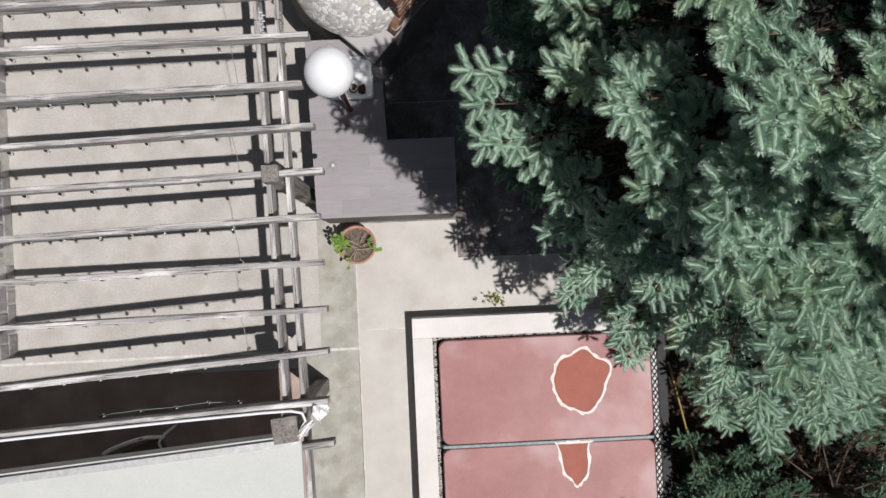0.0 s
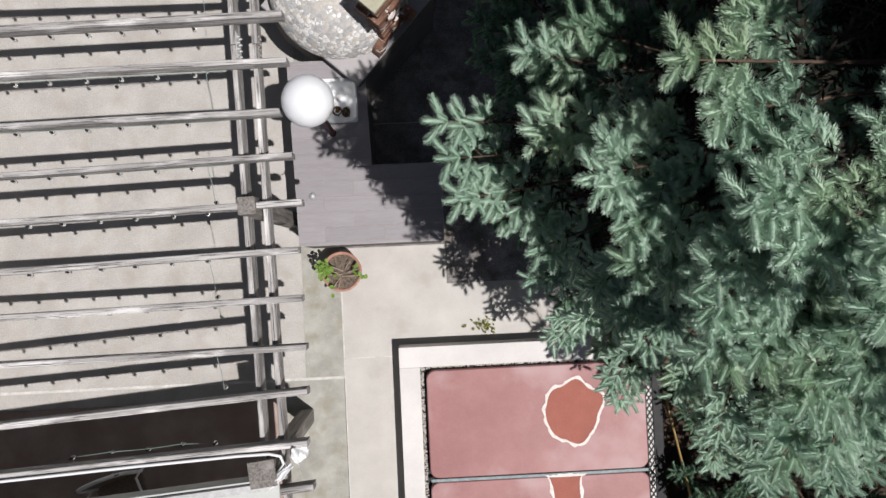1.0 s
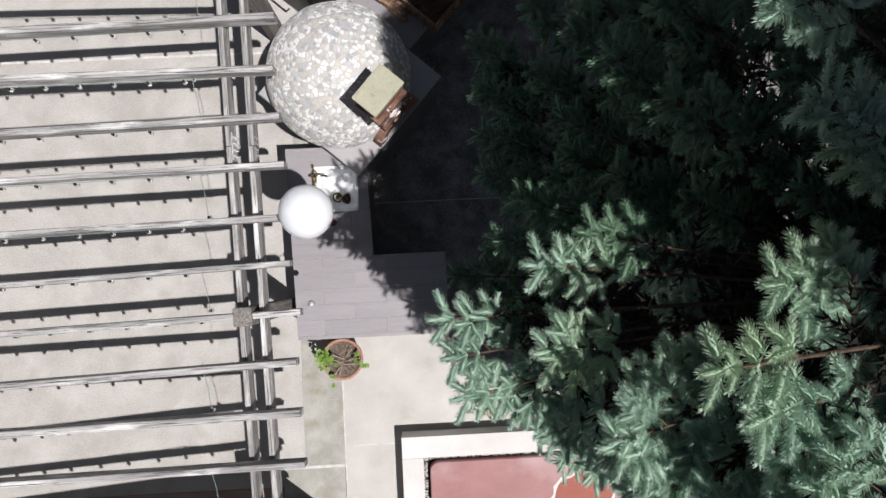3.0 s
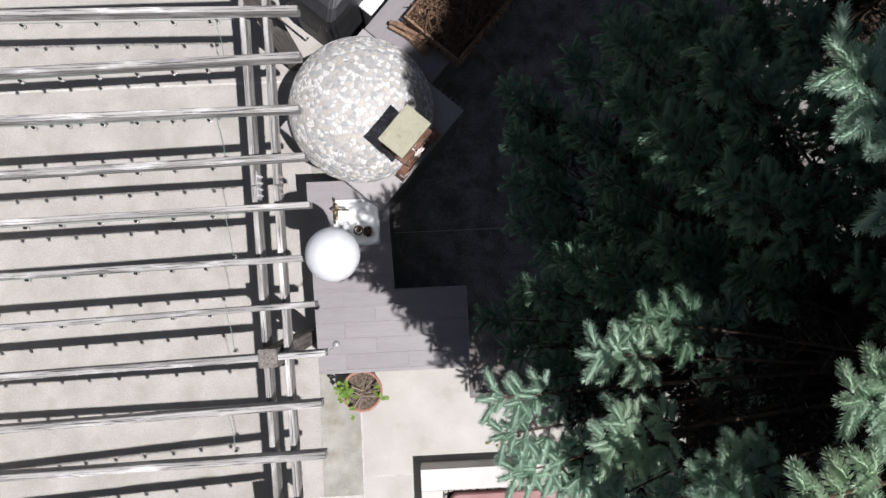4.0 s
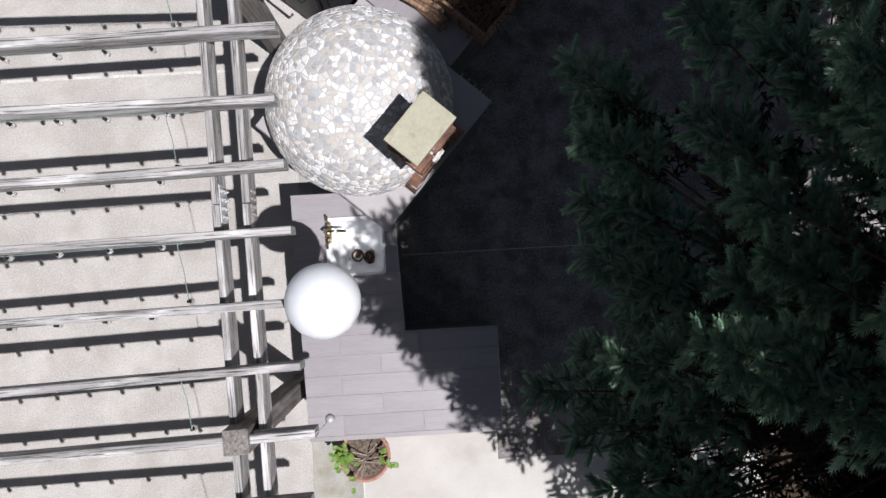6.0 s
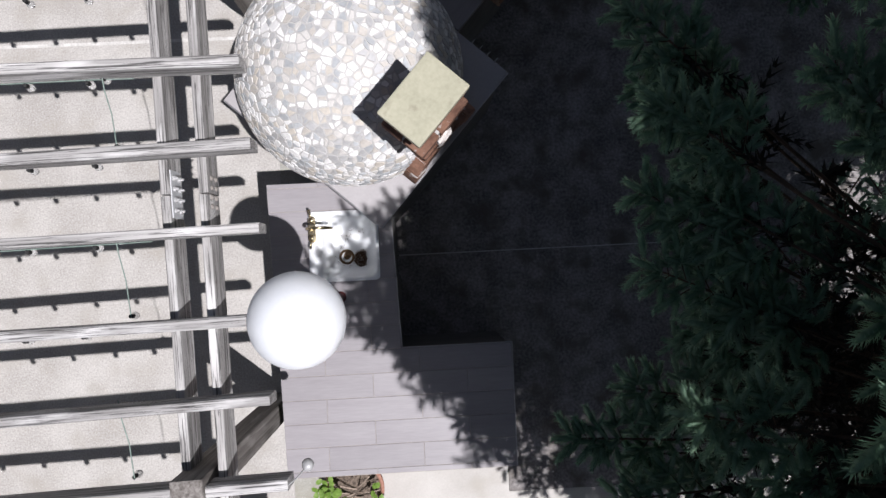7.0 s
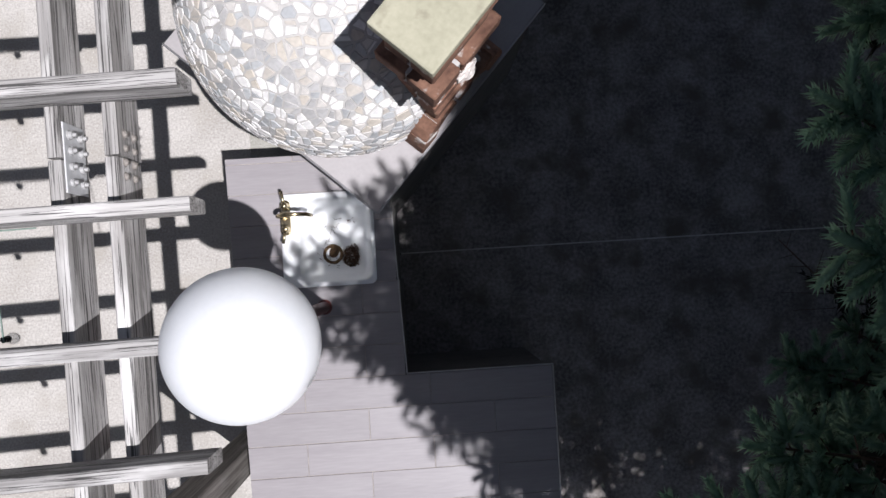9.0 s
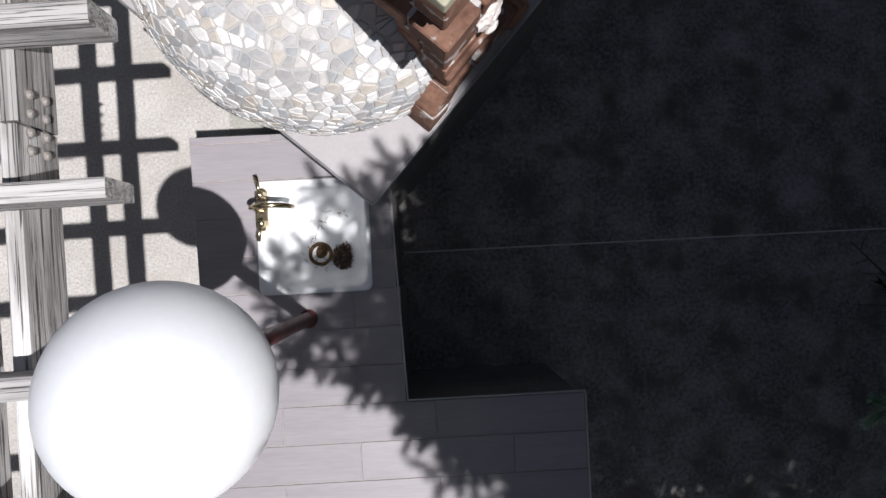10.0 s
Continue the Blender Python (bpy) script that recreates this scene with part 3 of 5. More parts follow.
# ---- oven ----
OVEN_T = Vector((-0.08, 0.765, 0))
OVEN_ANGLE = math.degrees(math.atan2(0.745, 0.667))
OV = pose(OVEN_T.x, OVEN_T.y, 0, 0, 0, OVEN_ANGLE)
SIDE = 1.23
PLAT = 1.13
oven = thing("pizza_oven", "domed outdoor oven clad in crazed white and grey stone mosaic", "oven", OV)
part("base", prism([(0.02, 0.02), (SIDE - 0.02, 0.02), (SIDE - 0.02, SIDE - 0.02), (0.02, SIDE - 0.02)], 0, PLAT - 0.03), M_STUCCO, oven, "dark rendered oven base")
part("platform", box(SIDE, SIDE, 0.03, 0.003, (SIDE / 2, SIDE / 2, PLAT - 0.015)), M_PLATFORM, oven, "plain pale grey platform slab")
for p, q in (((0, -0.004), (SIDE, -0.004)), ((-0.004, 0), (-0.004, SIDE))):
    part("edge_trim", box(SIDE, 0.007, 0.03, 0.002), M_EDGE, oven, "thin metal edge strip", along((*p, PLAT - 0.013), (*q, PLAT - 0.013)))
DC = OV.inverted() @ Vector((-0.215, 1.692, 0))
DOME_R, DOME_H = 0.672, 0.62
DOME_Z = PLAT + 0.08


def on_dome(d, lift=0.0):
    """The point of the dome's skin in the direction d (unit); below its equator the skin drops straight down."""
    return Vector((DC.x + (DOME_R + lift) * d.x, DC.y + (DOME_R + lift) * d.y, DOME_Z + (DOME_H + lift) * d.z))


prof = [(DOME_R * 0.985, PLAT), (DOME_R, PLAT + 0.04)] + [(DOME_R * math.cos(a), DOME_Z + DOME_H * math.sin(a)) for a in [i * math.pi / 48 for i in range(0, 24)]] + [(0, DOME_Z + DOME_H)]
part("dome", lathe(prof, 64), M_MORTAR, oven, "grey mortar shell between the stones", pose(DC.x, DC.y, 0), True)


def mosaic():
    r = random.Random(11)
    n, seeds = 2150, []
    for i in range(n):
        z = 1 - (i + 0.5) / n * 1.12
        a = i * 2.399963
        s = math.sqrt(max(0.0, 1 - z * z))
        d = Vector((s * math.cos(a), s * math.sin(a), z)) + Vector((r.uniform(-1, 1), r.uniform(-1, 1), r.uniform(-1, 1))) * 0.045
        if r.random() < 0.10:
            continue
        seeds.append(d.normalized())
    arr = np.array(seeds)
    out = []
    for i, d in enumerate(seeds):
        if d.z < -0.09:
            continue
        near = np.argsort(-(arr @ arr[i]))[1:19]
        t = d.cross(Vector((0.3, 0.5, 0.81))).normalized()
        b = d.cross(t)
        poly = [Vector((0.10 * math.cos(k * math.pi / 4), 0.12 * math.sin(k * math.pi / 4))) for k in range(8)]
        gap = r.uniform(0.0032, 0.0058)
        for j in near:
            w = seeds[j] - d
            v = Vector((w.dot(t), w.dot(b)))
            m, nn = v.length / 2 * r.uniform(0.86, 1.02) - gap, v.normalized()
            res = []
            for k in range(len(poly)):
                p, q = poly[k], poly[(k + 1) % len(poly)]
                dp, dq = p.dot(nn) - m, q.dot(nn) - m
                if dp <= 0:
                    res.append(p)
                if dp * dq < 0:
                    res.append(p + (q - p) * (dp / (dp - dq)))
            poly = res
            if len(poly) < 3:
                break
        if len(poly) < 3:
            continue
        clean = [p for k, p in enumerate(poly) if (p - poly[k - 1]).length > 0.005]
        if len(clean) < 3:
            continue
        out.append((d, [(d + t * p.x + b * p.y).normalized() for p in clean]))
    return out


STONES = mosaic()


def stone(bm, ring, d, off):
    low = [bm.verts.new(on_dome(q, -0.004) - off) for q in ring]
    mid = [bm.verts.new(on_dome(q, 0.003) - off) for q in ring]
    top = [bm.verts.new(on_dome((q + d * 0.06).normalized(), 0.0048) - off) for q in ring]
    n = len(ring)
    for a, b in ((low, mid), (mid, top)):
        for k in range(n):
            bm.faces.new((a[k], a[(k + 1) % n], b[(k + 1) % n], b[k]))
    bm.faces.new(top)


def near_side(d):
    w = OV.to_3x3() @ d
    return -w.y * 0.9 - abs(w.x + 0.15) * 0.4 + w.z * 0.25


ranked = sorted(range(len(STONES)), key=lambda i: -near_side(STONES[i][0]))
chosen = set(ranked[:290])
rest = bmesh.new()
for i, (d, ring) in enumerate(STONES):
    if i in chosen:
        c = on_dome(d)
        b = bmesh.new()
        stone(b, ring, d, c)
        part("stone", b, M_STONE, oven, m=Matrix.Translation(c))
    else:
        stone(rest, ring, d, Vector((0, 0, 0)))
tagged(part("stone_mosaic", rest, M_STONES, oven, "irregular white and grey mosaic stones"), kind="stuff")

# brick mouth and chimney, in the oven's frame: along the front edge, then inwards
chimney = thing("brick_chimney", "red brick oven mouth and chimney with smeared white mortar", "chimney", OV)


def course(u0, u1, v0, v1, z, h=0.068, shift=0.0):
    """One ring of bricks round a rectangle."""
    w, g = (v1 - v0) / 2, 0.009
    part("mortar", box(u1 - u0 - 0.03, v1 - v0 - 0.03, h - 0.006, 0.002, (0, 0, 0)), M_MORTAR, chimney, "white mortar", pose((u0 + u1) / 2, (v0 + v1) / 2, z + h / 2))
    part("mortar_bed", box(u1 - u0 - 0.02, v1 - v0 - 0.02, 0.016, 0.002), M_SALT, chimney, "white mortar bed", pose((u0 + u1) / 2, (v0 + v1) / 2, z - 0.006))
    for v, outward in ((v0, 1), (v1 - min(w, (v1 - v0) / 2 - 0.005), 1)):
        n = max(1, round((u1 - u0) / 0.21))
        ln = (u1 - u0) / n
        cuts = [u0 + ln * k + (shift * ln if 0 < k < n else 0) for k in range(n + 1)]
        wv = min(w, (v1 - v0) / 2 - 0.005)
        for a, b in zip(cuts, cuts[1:]):
            bb = box(b - a - g, wv, h, 0.005)
            part("brick", bb, M_BRICK, chimney, m=pose((a + b) / 2 + rnd.uniform(-1, 1) * 0.002, v + wv / 2 + rnd.uniform(-1, 1) * 0.003, z + h / 2, 0, 0, rnd.uniform(-1, 1)))


# arch over the mouth: voussoir bricks with mortar between them
ARCH_U, ARCH_IN, ARCH_OUT = 0.625, 0.19, 0.295
# Solid plug: soot and the opening's darkness are both put into its black.
part("mouth", prism([(ARCH_U + 0.2 * math.cos(a), 0.2 * math.sin(a)) for a in [i * math.pi / 12 for i in range(13)]], -0.23, -0.05), M_BLACK, chimney, "soot black plug for the dark oven mouth", pose(0, 0, PLAT, 90))
fan = [(ARCH_U + r * math.cos(a), r * math.sin(a)) for r, steps in ((ARCH_OUT - 0.010, range(25)), (ARCH_IN + 0.004, range(24, -1, -1))) for a in [i * math.pi / 24 for i in steps]]
part("arch_mortar", prism(fan, -0.228, -0.014), M_SALT, chimney, "white mortar of the arch", pose(0, 0, PLAT, 90))
for k in range(7):
    a0, a1 = (k + 0.05) * math.pi / 7, (k + 0.95) * math.pi / 7
    am = (a0 + a1) / 2
    ring = [(ARCH_IN * math.cos(a0), ARCH_IN * math.sin(a0)), (ARCH_OUT * math.cos(a0), ARCH_OUT * math.sin(a0)),
            (ARCH_OUT * math.cos(am), ARCH_OUT * math.sin(am)), (ARCH_OUT * math.cos(a1), ARCH_OUT * math.sin(a1)), (ARCH_IN * math.cos(a1), ARCH_IN * math.sin(a1))]
    push = rnd.uniform(-0.004, 0.006)
    part("brick", prism(ring, -0.235, -0.003 + rnd.uniform(-0.004, 0.002), 0.006, 2), M_BRICK, chimney, m=pose(ARCH_U + push * math.cos(am), 0, PLAT + push * math.sin(am), 90))
z = PLAT + ARCH_OUT - 0.03
COURSES = ([(0.445, 0.715, 0.014, 0.24)] + [(0.44, 0.71, 0.03, 0.22)] * 4 + [(0.425, 0.72, 0.012, 0.235), (0.385, 0.755, -0.012, 0.252)]
           + [(0.417, 0.722, 0.022, 0.232), (0.415, 0.722, 0.020, 0.234), (0.398, 0.735, 0.006, 0.24)])
for k, (u0, u1, v0, v1) in enumerate(COURSES):
    course(u0, u1, v0, v1, z, h=0.074, shift=0.25 if k % 2 else -0.2)
    z += 0.0845
part("cap", box(0.362, 0.247, 0.045, 0.008, (0.562, 0.122, z + 0.016), 2), M_CAP, chimney, "olive grey stone cap slab")
for u, v, zz, r in ((0.555, -0.014, 1.885, 0.042), (0.62, -0.002, 1.62, 0.024)):
    bm = bmesh.new()
    bmesh.ops.create_icosphere(bm, subdivisions=3, radius=r)
    for w in bm.verts:
        w.co *= 1 + 0.45 * noise.noise(w.co * 45 + Vector((u * 50, 0, 0)))
        w.co.y *= 0.5
    part("mortar_lump", bm, M_SALT, chimney, "lump of white mortar", pose(u, v, zz))
CAP_TOP = z + 0.038
for i in range(4):
    hook = tagged(part("tool_hook", tube([(0, 0, 0), (0.01, 0, 0.02), (0.025, 0, 0.022), (0.03, 0, 0.012)], 0.003, 6), M_STEEL,
                       m=OV @ pose(SIDE - 0.004, 0.10 + 0.06 * i, PLAT - 0.002)), "small bright metal hook on the platform edge", "hook", "hooks on the oven platform")

# second counter behind the oven, with dry brush on it
back = thing("back_counter", "grey counter running on behind the oven", "counter", OV)
part("base", prism([(SIDE + 0.01, 0.45), (SIDE + 2.2, 0.45), (SIDE + 2.2, SIDE - 0.02), (SIDE + 0.01, SIDE - 0.02)], 0, 1.05), M_STUCCO, back)
part("top", box(2.25, SIDE - 0.40, 0.04, 0.004, (SIDE + 1.14, 0.815, 1.075)), M_TILE, back, "grey tiled top")

# ---- globe lamp ----
lamp = thing("globe_lamp", "white opal globe lamp on a dark red pole", "lamp", pose(-0.372, 0.345, TOP))
part("pole", tube([(0, 0, 0.0), (0, -0.005, 0.7), (-0.004, -0.02, 1.30)], 0.027, 16), M_POLE, lamp, smooth=True)
part("base_flange", lathe([(0, 0.012), (0.03, 0.012), (0.036, 0.006), (0.037, 0.0)], 24), M_POLE, lamp, smooth=True)
part("collar", lathe([(0.035, 1.24), (0.07, 1.27), (0.075, 1.31), (0.0, 1.31)], 24), M_WHITE, lamp, "white collar under the globe", pose(-0.004, -0.02, 0), True)
g = part("globe", ball(0.208, 64, 40), M_GLOBE, lamp, "large white opal globe", pose(-0.006, -0.026, 1.486), True)

# ---- hot tub ----
tub = thing("hot_tub", "hot tub with faded red folding cover inside white curb", "hot tub")
TX0, TX1, TY0, TY1, CW = 0.166, 3.07, -4.86, -1.922, 0.225
for x0, x1, y0, y1 in ((TX0, TX1, TY1 - CW, TY1), (TX0, TX1, TY0, TY0 + CW), (TX0, TX0 + CW, TY0 + CW, TY1 - CW), ):
    part("curb", box(x1 - x0, y1 - y0, 0.30, 0.006, (0, 0, 0.15), 2), M_CURB, tub, "white painted masonry curb", pose((x0 + x1) / 2, (y0 + y1) / 2, 0))
# Black strip replaces the right curb, with the tree's shade as its colour.
part("shaded_strip", box(0.16, TY1 - TY0 - 2 * CW, 0.22, 0.01, (0, 0, 0.11)), M_BLACK, tub, "black strip in place of the shaded curb", pose(TX1 - 0.08, (TY0 + TY1) / 2, 0))
part("shell_rim", prism([(TX0 + CW, TY0 + CW), (TX1 - CW, TY0 + CW), (TX1 - CW, TY1 - CW), (TX0 + CW, TY1 - CW)], 0.05, 0.235), M_BLACK, tub, "black rim of the tub shell")
for y0, y1 in ((-3.352, -2.182), (-4.60, -3.392)):
    pts = rounded(0, 0, 2.39, y1 - y0, 0.10)
    pts2 = rounded(0, 0, 2.37, y1 - y0 - 0.02, 0.09)
    pts3 = rounded(0, 0, 2.0, (y1 - y0) * 0.7, 0.06)
    part("cover_half", loft([(pts2, 0.236), (pts, 0.246), (pts, 0.33), (pts2, 0.345), (pts3, 0.3462)]), M_VINYL, tub, "faded red vinyl cover panel", pose(1.649, (y0 + y1) / 2, 0))
part("seam", box(2.38, 0.036, 0.03, 0.008, (1.649, -3.372, 0.335)), M_SEAM, tub, "blue grey folding seam")
part("seam_piping", tube([(0.47, -3.358, 0.35), (1.6, -3.36, 0.353), (2.83, -3.358, 0.35)], 0.006, 6), M_SEAM, tub)
rp = random.Random(9)


def blot(cx, cy, rx, ry, seed, squeeze=0.0):
    r = random.Random(seed)
    ph = [r.uniform(0, 6.28) for _ in range(6)]
    pts = []
    for k in range(56):
        a = 2 * math.pi * k / 56
        w = 1 + sum(0.035 * math.sin((j + 2) * a + ph[j]) for j in range(6)) + r.uniform(-0.012, 0.012)
        x = rx * w * math.cos(a) * (1 - squeeze * (0.5 - 0.5 * math.sin(a)))
        pts.append((cx + x, cy + ry * w * math.sin(a)))
    return pts


def stain(pts, zz):
    part("damp_stain", prism(pts, zz, zz + 0.0015), M_STAIN, tub, "rust red damp patch left by a puddle")
    cx, cy = sum(p[0] for p in pts) / len(pts), sum(p[1] for p in pts) / len(pts)
    bm = bmesh.new()
    inner_r, outer_r = [], []
    for k, (x, y) in enumerate(pts):
        d = Vector((x - cx, y - cy)).normalized()
        w = 0.018 + 0.008 * math.sin(k * 1.7) + rp.uniform(0, 0.016)
        inner_r.append(bm.verts.new((x - d.x * 0.006, y - d.y * 0.006, zz + 0.004)))
        outer_r.append(bm.verts.new((x + d.x * w, y + d.y * w, zz + 0.003)))
    n = len(pts)
    for k in range(n):
        bm.faces.new((inner_r[k], inner_r[(k + 1) % n], outer_r[(k + 1) % n], outer_r[k]))
    part("salt_line", bm, M_SALT, tub, "white salt line round the stain")


stain(blot(2.04, -2.70, 0.325, 0.335, 2, 0.1), 0.3472)
stain([(x, min(y, -3.396)) for x, y in blot(1.93, -3.42, 0.24, 0.44, 5, 0.45)], 0.3472)
bm = bmesh.new()
for k in range(900):
    side = rp.random()
    if side < 0.6:
        p = (rp.uniform(0.393, 0.425), rp.uniform(-4.6, -2.15))
    else:
        p = (rp.uniform(0.40, 2.84), rp.uniform(-2.178, -2.152))
    r = rp.uniform(0.007, 0.014)
    bmesh.ops.create_icosphere(bm, subdivisions=1, radius=r, matrix=Matrix.Translation((p[0], p[1], 0.243 + rp.uniform(0, 0.02))) @ Matrix.Diagonal((1, rp.uniform(0.6, 1), 0.6, 1)))
tagged(part("pebble_fill", bm, M_PEBBLE, tub, "white pebbles in the gap round the cover"), kind="stuff")
part("lattice_backing", box(0.085, 2.44, 0.05, 0.003), M_CURB, tub, "white strip behind the lattice", pose(2.898, -3.38, 0.262))
bm = bmesh.new()
for k in range(30):
    for turn in (35, -35):
        b = box(0.012, 0.125, 0.008, 0.0)
        b.transform(pose(2.898, -4.55 + 0.081 * k, 0.2935 + (0.004 if turn > 0 else 0), 0, 0, turn))
        tmp = bpy.data.meshes.new("bar")
        b.to_mesh(tmp)
        b.free()
        bm.from_mesh(tmp)
        bpy.data.meshes.remove(tmp)
for x in (2.858, 2.938):
    box(0.014, 2.44, 0.016, 0.002, (x, -3.38, 0.296), 1, bm)
part("lattice", bm, M_BLACK, tub, "black plastic lattice strip along the cover")
stick = tagged(part("pole", tube([(3.16, -2.60, 0.02), (3.17, -3.2, 0.4), (3.18, -3.75, 0.75)], 0.013, 8), M_YELLOW), "worn yellow wooden pole leaning by the tub", "pole")

# ---- potted plant ----
pot = thing("potted_plant", "terracotta pot with sparse green shrub beside the counter", "potted plant", pose(-0.41, -1.06, 0))
part("pot", lathe([(0.0, 0.0), (0.14, 0.0), (0.155, 0.02), (0.195, 0.30), (0.215, 0.305), (0.218, 0.355), (0.205, 0.36), (0.192, 0.352), (0.185, 0.315), (0.0, 0.31)], 40), M_TERRA, pot, smooth=True)
bm = lathe([(0.0, 0.332), (0.06, 0.336), (0.12, 0.33), (0.187, 0.325)], 32)
for v in bm.verts:
    v.co.z += 0.012 * noise.noise(v.co * 28)
part("soil", bm, M_POTSOIL, pot, "dry crumbly potting soil")
bm = bmesh.new()
for k in range(160):
    a, r = rp.uniform(0, 6.28), 0.18 * math.sqrt(rp.random())
    bmesh.ops.create_icosphere(bm, subdivisions=1, radius=rp.uniform(0.004, 0.013), matrix=pose(r * math.cos(a), r * math.sin(a), 0.337, rp.uniform(0, 90), 0, rp.uniform(0, 90)) @ Matrix.Diagonal((1, 0.7, 0.6, 1)))
tagged(part("soil_litter", bm, M_POTSOIL, pot), kind="stuff")


def leaf_mesh(length, width):
    bm = bmesh.new()
    out = [(0, 0), (0.12, 0.25), (0.3, 0.42), (0.42, 0.36), (0.55, 0.5), (0.68, 0.36), (0.8, 0.32), (1.0, 0.0)]
    mid = [bm.verts.new((length * s, 0, -0.1 * length * s * s)) for s, _ in out]
    up = [bm.verts.new((length * s, width * w, 0.06 * length * w - 0.1 * length * s * s)) for s, w in out[1:-1]]
    dn = [bm.verts.new((length * s, -width * w, 0.06 * length * w - 0.1 * length * s * s)) for s, w in out[1:-1]]
    for side in (up, dn):
        bm.faces.new((mid[0], mid[1], side[0]))
        for k in range(len(side) - 1):
            bm.faces.new((mid[k + 1], mid[k + 2], side[k + 1], side[k]))
        bm.faces.new((mid[-2], mid[-1], side[-1]))
    return mesh_of(bm, "leaf")


LEAF = leaf_mesh(0.055, 0.042)
stems = [((-0.02, -0.03), (-0.22, 0.07, 0.48), 20), ((0.0, -0.03), (-0.17, -0.03, 0.44), 11), ((0.03, -0.02), (0.19, 0.02, 0.44), 3), ((0, -0.05), (0.26, -0.05, 0.42), 6),
         ((-0.01, -0.05), (-0.12, -0.22, 0.38), 3), ((0.0, -0.05), (-0.03, -0.17, 0.42), 0), ((0.02, 0.0), (-0.21, 0.12, 0.46), 4), ((0.03, 0.02), (0.12, 0.12, 0.45), 0)]
for (x, y), tip, count in stems:
    a, b = Vector((x, y, 0.33)), Vector(tip)
    m1 = (a + b) / 2 + Vector((0, 0, 0.06))
    pts = [a * (1 - s) ** 2 + m1 * 2 * s * (1 - s) + b * s * s for s in [i / 6 for i in range(7)]]
    st = part("stem", tube(pts, 0.006, 6, end=0.003), M_STEM, pot)
    for k in range(count):
        s = rp.uniform(0.6, 1.02)
        p = a * (1 - s) ** 2 + m1 * 2 * s * (1 - s) + b * s * s
        part("leaf", LEAF, M_LEAF, st, m=pose(p.x + rp.uniform(-0.03, 0.03), p.y + rp.uniform(-0.03, 0.03), p.z + rp.uniform(0, 0.05), rp.uniform(-25, 25), rp.uniform(-30, 20), rp.uniform(0, 360)))

# ---- patio roof, chair and hose ----
roof = thing("patio_roof", "flat white patio roof panel over the end of the pergola", "roof")
part("panel", prism([(-0.775, -2.74), (-0.70, -7.0), (-8.0, -7.0), (-8.0, -3.33)], 2.148, 2.178, 0.004), M_ROOF, roof)
part("edge_strip", box(7.24, 0.06, 0.008, 0.002), M_STEEL, roof, "dull grey metal edge strip", along((-8.0, -3.362, 2.1825), (-0.78, -2.772, 2.1825)))
part("fascia", box(7.24, 0.02, 0.17, 0.003), M_ROOF, roof, "pale fascia board", along((-8.0, -3.318, 2.065), (-0.78, -2.728, 2.065)))
tagged(part("house_wall", box(9.0, 0.2, 2.9, 0.0, (-4.0, -7.2, 1.45)), M_STUCCO), "plain rendered house wall", "wall", kind="structure")
chair = thing("patio_chair", "patio chair with pale curved tubular frame and mesh back", "chair", pose(-2.77, -3.37, 0, 0, 0, 20))
for s in (-1, 1):
    part("side_frame", tube([(0.26 * s, -0.28, 0.0), (0.26 * s, -0.30, 0.42), (0.27 * s, -0.26, 0.62), (0.27 * s, 0.20, 0.62), (0.26 * s, 0.24, 0.40), (0.26 * s, 0.26, 0.0)], 0.014, 8), M_WHITE, chair)
part("back_frame", tube([(-0.24, 0.22, 0.40), (-0.245, 0.27, 0.62)] + [(-0.245 * math.cos(a), 0.30 + 0.05 * math.sin(a), 0.72 + 0.20 * math.sin(a)) for a in [i * math.pi / 16 for i in range(17)]] + [(0.245, 0.27, 0.62), (0.24, 0.22, 0.40)], 0.020, 8), M_WHITE, chair, smooth=True)
part("seat", box(0.5, 0.48, 0.025, 0.008, (0, 0, 0.42)), M_MESH, chair, "tan mesh seat")
part("backrest", box(0.46, 0.012, 0.44, 0.004), M_MESH, chair, "tan mesh back", pose(0, 0.285, 0.65, -12))
hose = tagged(part("white_hose", tube([(-4.2, -2.70, 2.165), (-3.2, -2.635, 2.168), (-2.0, -2.565, 2.165), (-1.1, -2.52, 2.168), (-0.85, -2.515, 2.172), (-0.76, -2.54, 2.16), (-0.74, -2.62, 2.12), (-0.80, -2.70, 2.13), (-0.95, -2.77, 2.16)], 0.013, 8), M_WHITE, smooth=True),
              "white plastic hose lying along a rafter and curling round a post", "hose")
def rag(w, h, seed):
    """A crumpled piece of cloth with some thickness."""
    bm = bmesh.new()
    bmesh.ops.create_grid(bm, x_segments=14, y_segments=12, size=0.5)
    for v in bm.verts:
        k = Vector((v.co.x * 3.1 + seed, v.co.y * 3.1, seed))
        v.co = Vector((v.co.x * w * (1 + 0.5 * noise.noise(k)), v.co.y * h * (1 + 0.6 * noise.noise(k + Vector((5, 0, 0)))), 0.05 * noise.noise(k * 1.3)))
    bmesh.ops.solidify(bm, geom=bm.faces[:], thickness=0.003)
    return bm


cloth = thing("white_rag", "crumpled white cloth tied at a rafter end", "cloth", pose(-0.64, -2.58, 2.15))
part("knot", rag(0.15, 0.13, 2.0), M_WHITE, cloth, m=pose(0.03, 0.04, -0.01, 15, 25, 40), smooth=True)
part("strap", rag(0.28, 0.055, 5.0), M_WHITE, cloth, m=pose(-0.14, -0.13, 0.03, 10, -8, 35), smooth=True)

